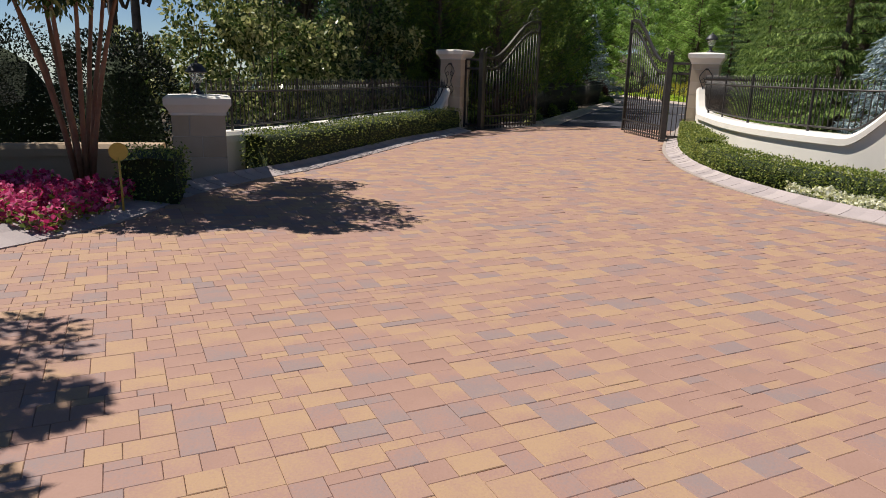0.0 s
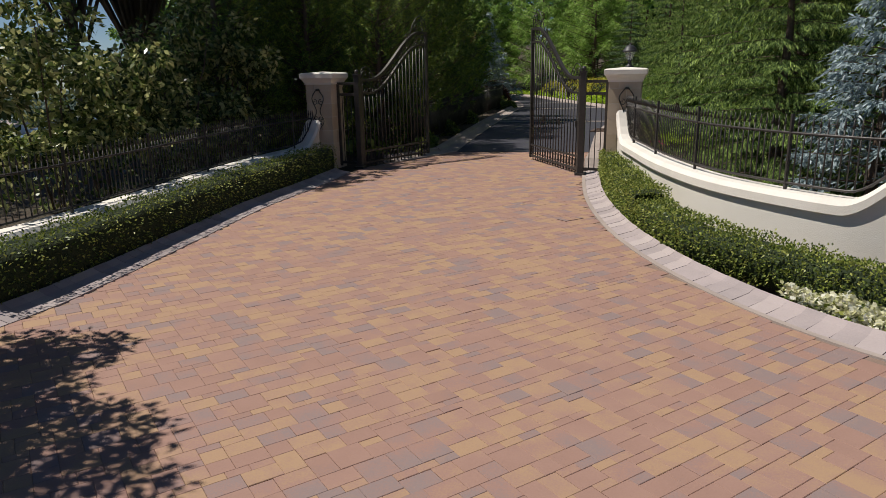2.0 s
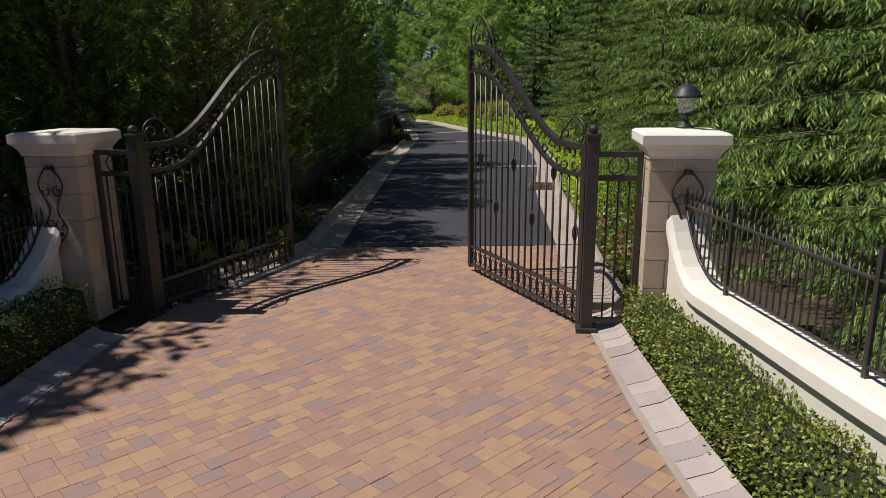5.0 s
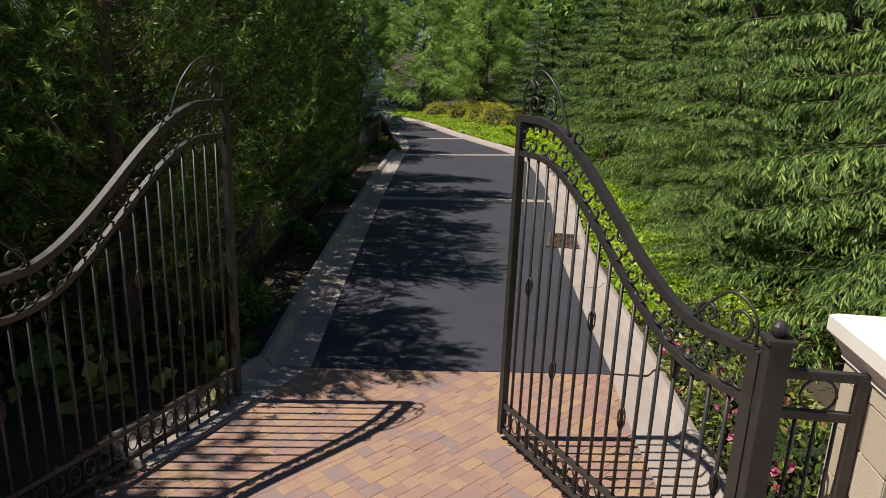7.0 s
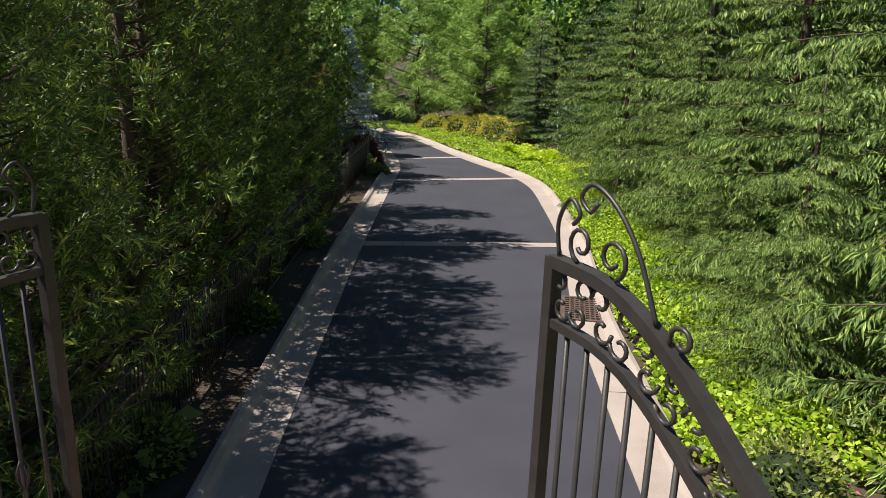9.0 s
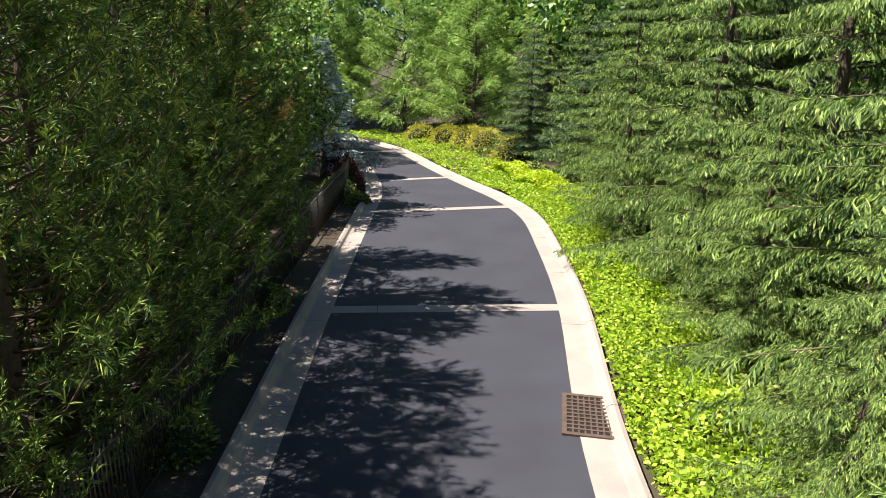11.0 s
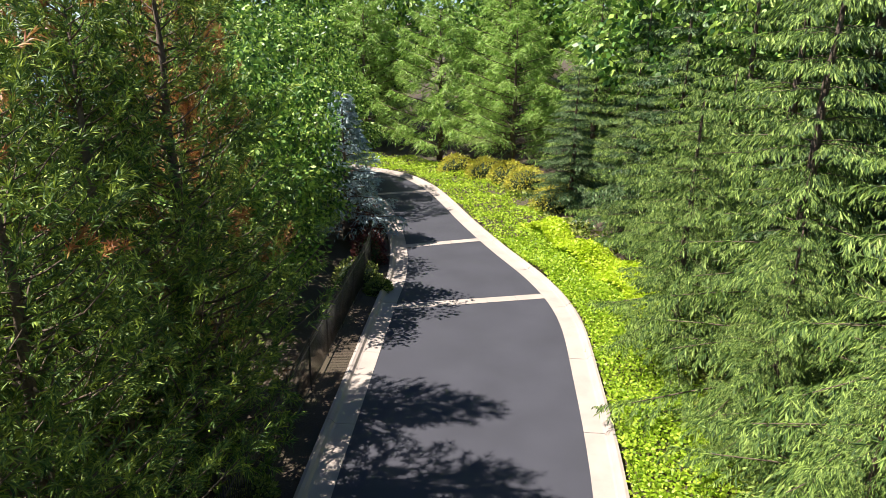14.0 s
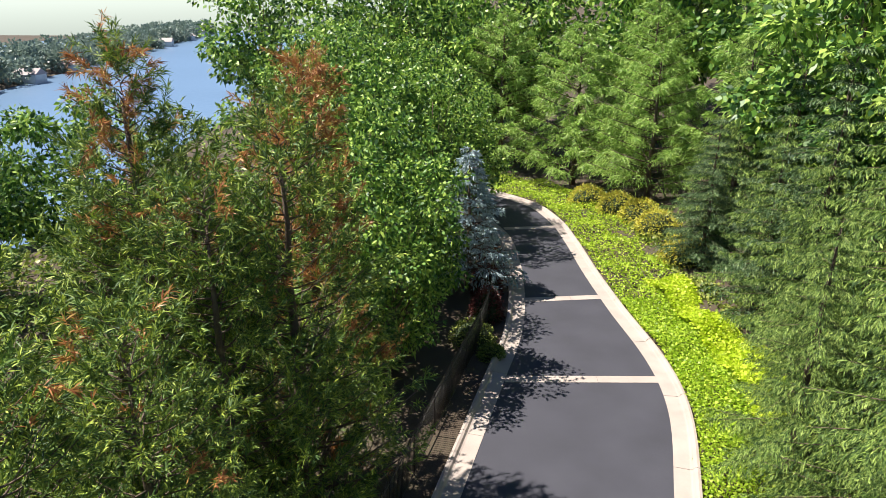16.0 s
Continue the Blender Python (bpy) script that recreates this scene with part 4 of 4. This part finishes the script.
for i in range(1, 9):
    x = -0.34 + 0.68 * i / 9
    part("long_bar", boxed(x - 0.011, x + 0.011, -0.48, 0.48, 0.0, 0.037), M_GRATE, e)
for j in range(1, 10):
    y = -0.48 + 0.96 * j / 10
    part("cross_bar", boxed(-0.34, 0.34, y - 0.016, y + 0.016, 0.0, 0.040), M_GRATE, e)

# small drain in the court
e = empty("court_drain", pose(3.32, 9.75, 0.004, 0, 0, 27), "small slotted stone drain among the pavers", "drain")
part("frame", boxed(-0.17, 0.17, -0.09, 0.09, -0.01, 0.004), M_GRATE, e)
for k in range(5):
    part("bar", boxed(-0.165 + k * 0.066, -0.104 + k * 0.066, -0.085, 0.085, 0.0, 0.006), M_PAVER_ONE, e)

# ---- trees ----
conifer("spruce", 1, 9.0, 3.1, M_SPRUCE, spruce_crown, limbs=114, step=0.055, wide=0.024, twig=0.13)
conifer("spruce_b", 2, 9.0, 2.8, M_SPRUCE, spruce_crown, limbs=102, twig=0.17, wide=0.04, step=0.095)
conifer("fir", 3, 9.0, 2.8, M_HEMLOCK, spruce_crown, limbs=102, twig=0.17, wide=0.042, step=0.10, hang=0.5)
conifer("pine", 4, 8.0, 3.4, M_PINE, conifer_crown, limbs=62, sprays=60, power=0.55, blade=0.24, wide=0.036, up=0.35, droop=0.1, tufts=7)
conifer("blue_spruce", 5, 4.0, 1.5, M_BLUE, conifer_crown, limbs=70, sprays=36, blade=0.12, wide=0.04, up=0.2, droop=0.2)
conifer("cedar", 6, 9.0, 1.75, M_CEDAR, cedar_crown, limbs=165, clumps=7, power=0.85, rust=-1.1)
conifer("cedar_less", 16, 9.0, 1.9, M_CEDAR, cedar_crown, limbs=160, clumps=7, power=0.9, rust=0.5)
conifer("cedar_b", 7, 9.0, 2.4, M_CEDAR, cedar_crown, limbs=150, clumps=8, per=36, wide=0.02, needle=0.18, rust=1.5)
conifer("cedar_c", 13, 9.0, 2.4, M_CEDAR, cedar_crown, limbs=140, clumps=7, per=24, needle=0.24, wide=0.032)
broadleaf("maple", 8, 9.0, 2.9, 56, 145, M_MAPLE, leaf=0.27, low=0.12)
broadleaf("maple_near", 14, 9.0, 2.8, 64, 230, M_MAPLE, leaf=0.20, low=0.12)
broadleaf("magnolia", 9, 4.2, 1.5, 30, 120, M_MAGNOLIA, leaf=0.16, low=0.08, stems=3, thick=0.03)
broadleaf("myrtle", 10, 5.0, 1.7, 40, 640, M_MAGNOLIA, bark=M_MYRTLE, leaf=0.10, low=0.42, stems=8, thick=0.036)
broadleaf("tall_maple", 15, 11.5, 2.9, 60, 170, M_MAPLE, leaf=0.26, low=0.5, thick=0.14)

for i, (x, y, s, k) in enumerate([(10.2, 17.0, 0.95, "spruce"), (12.0, 20.3, 1.05, "spruce"), (13.2, 23.9, 1.0, "spruce"), (14.1, 27.6, 1.0, "spruce"), (13.7, 30.3, 0.7, "spruce"), (16.4, 30.9, 1.05, "spruce_b"), (17.6, 34.0, 1.0, "spruce_b"), (9.0, 13.8, 0.85, "spruce"), (12.0, 14.5, 1.2, "spruce_b"), (17.8, 37.2, 0.95, "fir"), (18.4, 40.6, 0.85, "fir"), (15.5, 21.5, 1.35, "fir"), (18.5, 26.5, 1.4, "spruce_b"), (19.5, 32.0, 1.4, "fir"), (16.6, 33.2, 0.7, "spruce_b"), (17.0, 36.0, 0.75, "spruce_b"), (15.6, 29.2, 0.7, "fir"), (17.4, 39.2, 0.7, "spruce_b"), (16.6, 42.2, 0.65, "fir"), (11.3, 23.0, 0.5, "spruce"), (12.8, 26.2, 0.52, "spruce"), (18.5, 44.5, 0.9, "spruce_b"), (9.2, 19.4, 0.45, "spruce"), (7.6, 12.0, 0.6, "spruce"), (9.5, 10.0, 0.9, "spruce_b"), (12.5, 11.0, 1.0, "fir"), (8.8, 6.8, 0.7, "fir"), (15, 16.5, 1.3, "spruce_b")]):
    place(k, "spruce_tree" if k != "fir" else "fir_tree", x, y, land(x, y), s, i * 67, "tall green spruce with drooping sprays beside the drive" if k != "fir" else "dark green fir at the edge of the wood", group="conifers east")
for i, (x, y, s) in enumerate([(17.2, 50.6, 0.95), (14.6, 55.5, 1.1), (11.0, 60.0, 1.15), (20.5, 47.0, 1.1), (18.2, 54.5, 1.15)]):
    place("pine", "pine_tree", x, y, land(x, y), s, i * 91, "soft light green pine with upswept branches", group="pines at the bend")
for i, (x, y, s) in enumerate([(23, 38, 1.4), (25, 45, 1.5), (24.5, 53, 1.5), (20, 61, 1.5), (13, 66, 1.5), (7, 66, 1.4), (27, 31, 1.4), (25, 24, 1.4), (21, 18, 1.4), (17, 12.5, 1.3), (28, 52, 1.6), (22, 64, 1.6), (14, 74, 1.7), (4, 72, 1.5), (20, 22, 1.2), (20.5, 36, 1.2), (21, 42, 1.3), (9.5, 63.5, 1.2), (0, 64, 1.3), (30, 42, 1.7), (32, 60, 1.9), (26, 70, 1.9), (34, 30, 1.6), (8, 82, 1.9), (-6, 74, 1.6), (-6.5, 33, 0.8), (-9, 40, 0.8), (-5.8, 42, 0.8), (-13, 48, 0.85)]):
    place("maple", "maple_tree", x, y, land(x, y), s, i * 53, "tall bright green broadleaf tree in the wood", group="wood trees")
row_a = even([p for p in offset(ASPH_L, 2.1) if p.y < 29.5], 1.7)
row_b = even([p for p in offset(ASPH_L, 4.9) if p.y < 33], 2.4)
rr = random.Random(4)
for i, p in enumerate([V(-0.5, 18.6), V(-2.3, 16.9), V(-1.2, 20.0), V(-2.4, 17.9), V(-2.9, 19.9)] + row_a + row_b):
    k = "cedar_b" if i < 5 + len(row_a) else "cedar_c"
    s = rr.uniform(0.62, 0.74) if i < 5 else rr.uniform(0.55, 0.64) if p.y < 21.5 else rr.uniform(0.68, 0.8) if p.y < 25 else rr.uniform(0.75, 0.95)
    place(k, "cedar_tree", p.x + rr.uniform(-0.3, 0.3), p.y + rr.uniform(-0.4, 0.4), land(p.x, p.y), s, i * 77, "dark cedar with rust-brown withered twigs" if k == "cedar" else "dark green cedar in shade along the drive", group="cedars west")
for i, (x, y, s, k) in enumerate([(1.75, 27.9, 1.02, "cedar_less"), (3.75, 30.6, 0.97, "cedar")]):
    place(k, "cedar_tree", x, y, land(x, y), s, 40 + i * 130, "tall cedar with rust-brown withered top", group="cedars west")
for i, (x, y, s) in enumerate([(4.9, 35.5, 0.75), (4.3, 39.5, 0.85), (6.4, 45.5, 0.85), (5.5, 50.0, 0.9), (3.0, 44.0, 1.0), (1.5, 38.0, 0.8), (3.5, 54, 1.0), (1.5, 52, 1.0), (3.8, 34.2, 0.55), (7.9, 48.6, 0.72), (8.3, 51.6, 0.6)]):
    place("maple_near", "young_maple", x, y, land(x, y), s, i * 59, "light green maple beside the drive", group="maples west")
place("blue_spruce", "blue_spruce", 7.55, 41.0, 0, 1.28, 0, "silver blue spruce beside the drive", "tree")
place("blue_spruce", "blue_spruce", 7.9, 10.0, 0, 0.9, 40, "silver blue spruce behind the iron fence", "tree")
for i, p in enumerate(even(offset(WALL_L, -1.75)[2:], 1.25)):
    size = (0.74 if p.y > 9.2 else 0.55) + 0.08 * math.sin(i * 2.3)
    place("magnolia", "magnolia_shrub", p.x - 0.15 * (i % 2), p.y, land(p.x, p.y), size, i * 70, "glossy leaved magnolia shrub behind the fence", "shrub", "magnolias")
place("myrtle", "crape_myrtle", -4.25, 5.15, 0, 0.95, 20, "multi-stemmed tree with smooth tan bark in the flower bed")
# added tree outside the view, there only to shade the low wall
place("myrtle", "crape_myrtle", -7.8, 5.0, 0, 1.0, 70, "unseen multi-stemmed tree added so its crown shades the low wall")
place("myrtle", "crape_myrtle", -4.65, -0.2, 0, 0.92, 120, "multi-stemmed tree whose shade falls on the pavers")

# added trees: crowns out of view, set to shade the cedars and west leaf
for i, (x, y, z) in enumerate([(-8.4, 15.6, 1.0), (-5.9, 17.9, 0.95), (-5.4, 20.7, 0.95), (-6.0, 23.4, 0.9), (-10.2, 18.0, 1.05)]):
    place("tall_maple", "shade_tree", x, y, land(x, y), z, i * 71, "added tall tree whose out-of-view crown shades the gate's west side", group="shade trees west")

# far shore woods, one sheet of crowns past counting
rng = np.random.default_rng(77)
woods = []
for i in range(430):
    y = 20 + i * 1.62 + rng.uniform(-2, 2)
    x = min(-12, shore(y)) - 4 - rng.uniform(0, 26)
    r, h = rng.uniform(2.4, 4.6), rng.uniform(5.5, 9.5)
    n = 170
    d = unit(rng.normal(size=(n, 3)))
    p = np.array([x, y, land(x, y) + h * 0.5]) + d * np.array([r, r, h * 0.55]) * rng.uniform(0.75, 1.05, n)[:, None]
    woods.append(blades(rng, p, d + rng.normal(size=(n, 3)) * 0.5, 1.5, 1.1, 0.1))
tagged(new("far_woods", quads("far_woods", np.concatenate(woods), M_FARTREE)), "green woods along the far lake shore, haze painted into the leaf colour", "woods", kind="stuff")


def far_house(x, y, turn):
    z = land(x, y)
    h = empty("lake_house", pose(x, y, z, 0, 0, turn), "small white house on the far lake shore", "house", "lake houses")
    part("wall", boxed(-4, 4, -3, 3, 0, 3.4), M_ROOF, h)
    bm = bmesh.new()
    v = [bm.verts.new(p) for p in ((-4.4, -3.4, 3.4), (4.4, -3.4, 3.4), (4.4, 3.4, 3.4), (-4.4, 3.4, 3.4), (-4.4, 0, 5.4), (4.4, 0, 5.4))]
    for f in ((0, 1, 5, 4), (2, 3, 4, 5), (1, 2, 5), (3, 0, 4), (3, 2, 1, 0)):
        bm.faces.new([v[k] for k in f])
    part("roof", bm, M_KERB, h)


for y in (215, 262, 300, 372, 455, 520, 575):
    far_house(shore(y) - 4.0, y, 90 + y)

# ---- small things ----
# both yews carry their shade in the needle colour
mound("clipped_yew", -5.05, 7.7, 0.75, 1.85, M_YEW, 9000, "tall clipped yew behind the low wall, shade painted into its needles", 0.06, 0.6)
mound("clipped_yew", -7.0, 8.0, 1.0, 2.0, M_YEW, 6000, "clipped yew behind the low wall, darkened as if in shade", 0.06, 0.6)
e = empty("garden_sign", pose(-3.2, 3.9, 0.0, 0, 0, 15), "small round yellow garden sign on a thin stake", "sign")
bars("stake", [tube([(0, 0, 0), (0, 0, 0.55)], 0.012, 6)], M_SIGN, e)
bars("plate", [tube([(0, -0.008, 0.60), (0, 0.008, 0.60)], 0.085, 18)], M_SIGN, e, smooth=False)
line = even([p for p in offset(ASPH_L, 1.15) if p.y < 47], 0.5)
fence(line, [0.0] * len(line), 1.15, "dark iron picket fence under the cedars")
flower_patch("red_flowers", [V(5.75, 14.4), V(6.2, 15.6), V(6.6, 17.0)], [V(6.6, 14.2), V(7.1, 15.6), V(7.6, 17.0)], M_PINK, 0.5, 500, "rose bushes with red blossoms inside the gate", 0.07)
for i, (x, y) in enumerate([(6.2, 14.6), (6.6, 15.5), (6.9, 16.4), (7.3, 17.3)]):
    mound("rose_bush", x, y, 0.55, 0.75, M_BOX, 1500, "leafy green rose bush inside the gate", 0.07)
for i, (x, y) in enumerate([(8.2, 40.6), (8.5, 42.4), (8.0, 38.6)]):
    mound("red_shrub", x, y, 0.55, 1.1, M_REDLEAF, 1300, "dark red leaved shrub beside the drive", 0.1)
for i, (x, y, s) in enumerate([(7.4, 37.0, 0.7), (7.9, 36.0, 0.4), (2.0, 19.6, 0.5), (3.1, 23.0, 0.45), (4.4, 27.4, 0.5)]):
    mound("low_shrub", x, y, s, s, M_BOX, 900, "small green shrub behind the kerb", 0.09)


def pillar_scroll(center, label):
    """Wrought iron scroll bracket on the court face of a pillar."""
    e = empty("iron_scroll", pose(center.x, center.y, 0, 0, 0, GATE_TURN), label, "ironwork", "scroll brackets")
    y = -0.285 - 0.03
    flat = lambda pts: [(p[0], y - 0.02, p[2]) for p in pts]
    for s in (-1, 1):
        bars("bar", [tube(flat(bez([(s * 0.03, 0, 1.62), (s * 0.13, 0, 1.45), (s * 0.04, 0, 1.2), (s * 0.12, 0, 1.0), (s * 0.02, 0, 0.85)], 5)), 0.010, 5)], M_IRON, e)
        bars("curl", [tube(flat(arc(s * 0.07, 1.38, 0.06, 90, 90 + s * 400, 14, 0.7)), 0.008, 5)], M_IRON, e)
        bars("curl", [tube(flat(arc(s * 0.06, 1.05, 0.06, -90, -90 - s * 400, 14, 0.7)), 0.008, 5)], M_IRON, e)
    part("bracket", boxed(-0.03, 0.03, y - 0.03, y + 0.04, 1.60, 1.64), M_IRON, e)
    part("bracket", boxed(-0.03, 0.03, y - 0.03, y + 0.04, 0.92, 0.96), M_IRON, e)


pillar_scroll(PILLAR_R - U * 0.0, "dark iron scroll bracket on the sunlit pillar")
pillar_scroll(PILLAR_L + U * 0.06, "iron scroll bracket on the shaded pillar")
e = empty("boathouse", pose(-27, 66, -15.2, 0, 0, 25), "white flat-roofed boathouse by the lake", "house")
part("wall", boxed(-3, 3, -2, 2, 0, 3.0), M_ROOF, e)
part("roof", boxed(-3.4, 3.4, -2.4, 2.4, 3.0, 3.25, bevel=0.03), M_ROOF, e)
part("deck", boxed(-4.5, 4.5, -4.5, -2.0, -0.2, 0.0), M_ROOF, e)

# ---- pavers, last ----
UNIT = 0.064
prng = random.Random(21)
COLS, ROWSN = 350, 430
taken = np.zeros((ROWSN, COLS), dtype=bool)
SIZES = [(2, 2), (3, 2), (2, 3), (3, 2), (3, 3), (2, 2), (3, 3)]
turn = radians(27)
ct, st = math.cos(turn), math.sin(turn)
ORIGIN = (-4.0, -5.5)
shared = {}


def paver_mesh(wc, hc):
    """One tumbled paver with chamfered edges."""
    w2, h2 = wc * UNIT / 2 - 0.0007, hc * UNIT / 2 - 0.0007
    v = [(-w2, -h2, -0.03), (w2, -h2, -0.03), (w2, h2, -0.03), (-w2, h2, -0.03)]
    v += [(-w2, -h2, 0.0), (w2, -h2, 0.0), (w2, h2, 0.0), (-w2, h2, 0.0)]
    i = 0.0028
    v += [(-w2 + i, -h2 + i, 0.003), (w2 - i, -h2 + i, 0.003), (w2 - i, h2 - i, 0.003), (-w2 + i, h2 - i, 0.004)]
    f = [(k, (k + 1) % 4, 4 + (k + 1) % 4, 4 + k) for k in range(4)] + [(4 + k, 4 + (k + 1) % 4, 8 + (k + 1) % 4, 8 + k) for k in range(4)] + [(8, 9, 10, 11)]
    return v, f


joined_v, joined_f, singles = [], [], 0
for q in range(COLS):
    for r in range(ROWSN):
        if taken[r, q]:
            continue
        prng.shuffle(SIZES)
        for wc, hc in SIZES + [(1, 2), (2, 1), (1, 1)]:
            if q + wc <= COLS and r + hc <= ROWSN and not taken[r:r + hc, q:q + wc].any():
                break
        taken[r:r + hc, q:q + wc] = True
        lx, ly = (q + wc / 2) * UNIT, (r + hc / 2) * UNIT
        x, y = ORIGIN[0] + lx * ct - ly * st + 4.5, ORIGIN[1] + lx * st + ly * ct - 4.5
        if y < -2.2 or not inside_outline(x, y):
            continue
        tip = prng.choice([0, 0, 0, 1]) * prng.uniform(-0.003, 0.003)
        if singles < 300 and -1.6 < x < 1.9 and 0.2 < y < 3.2 and wc > 1 and hc > 1:
            if (wc, hc) not in shared:
                shared[wc, hc] = mesh_of("paver", *paver_mesh(wc, hc), M_PAVER_ONE)
            ob = part("paver", shared[wc, hc], M_PAVER_ONE, COURT)
            ob.matrix_basis = pose(x, y, tip, 0, 0, 27)
            singles += 1
            continue
        v, f = paver_mesh(wc, hc)
        o = len(joined_v)
        joined_v += [(x + a * ct - b * st, y + a * st + b * ct, z + tip) for a, b, z in v]
        joined_f += [tuple(i + o for i in g) for g in f]
ob = part("pavers", mesh_of("pavers", joined_v, joined_f, M_PAVER), M_PAVER, COURT)
ob["kind"] = "stuff"
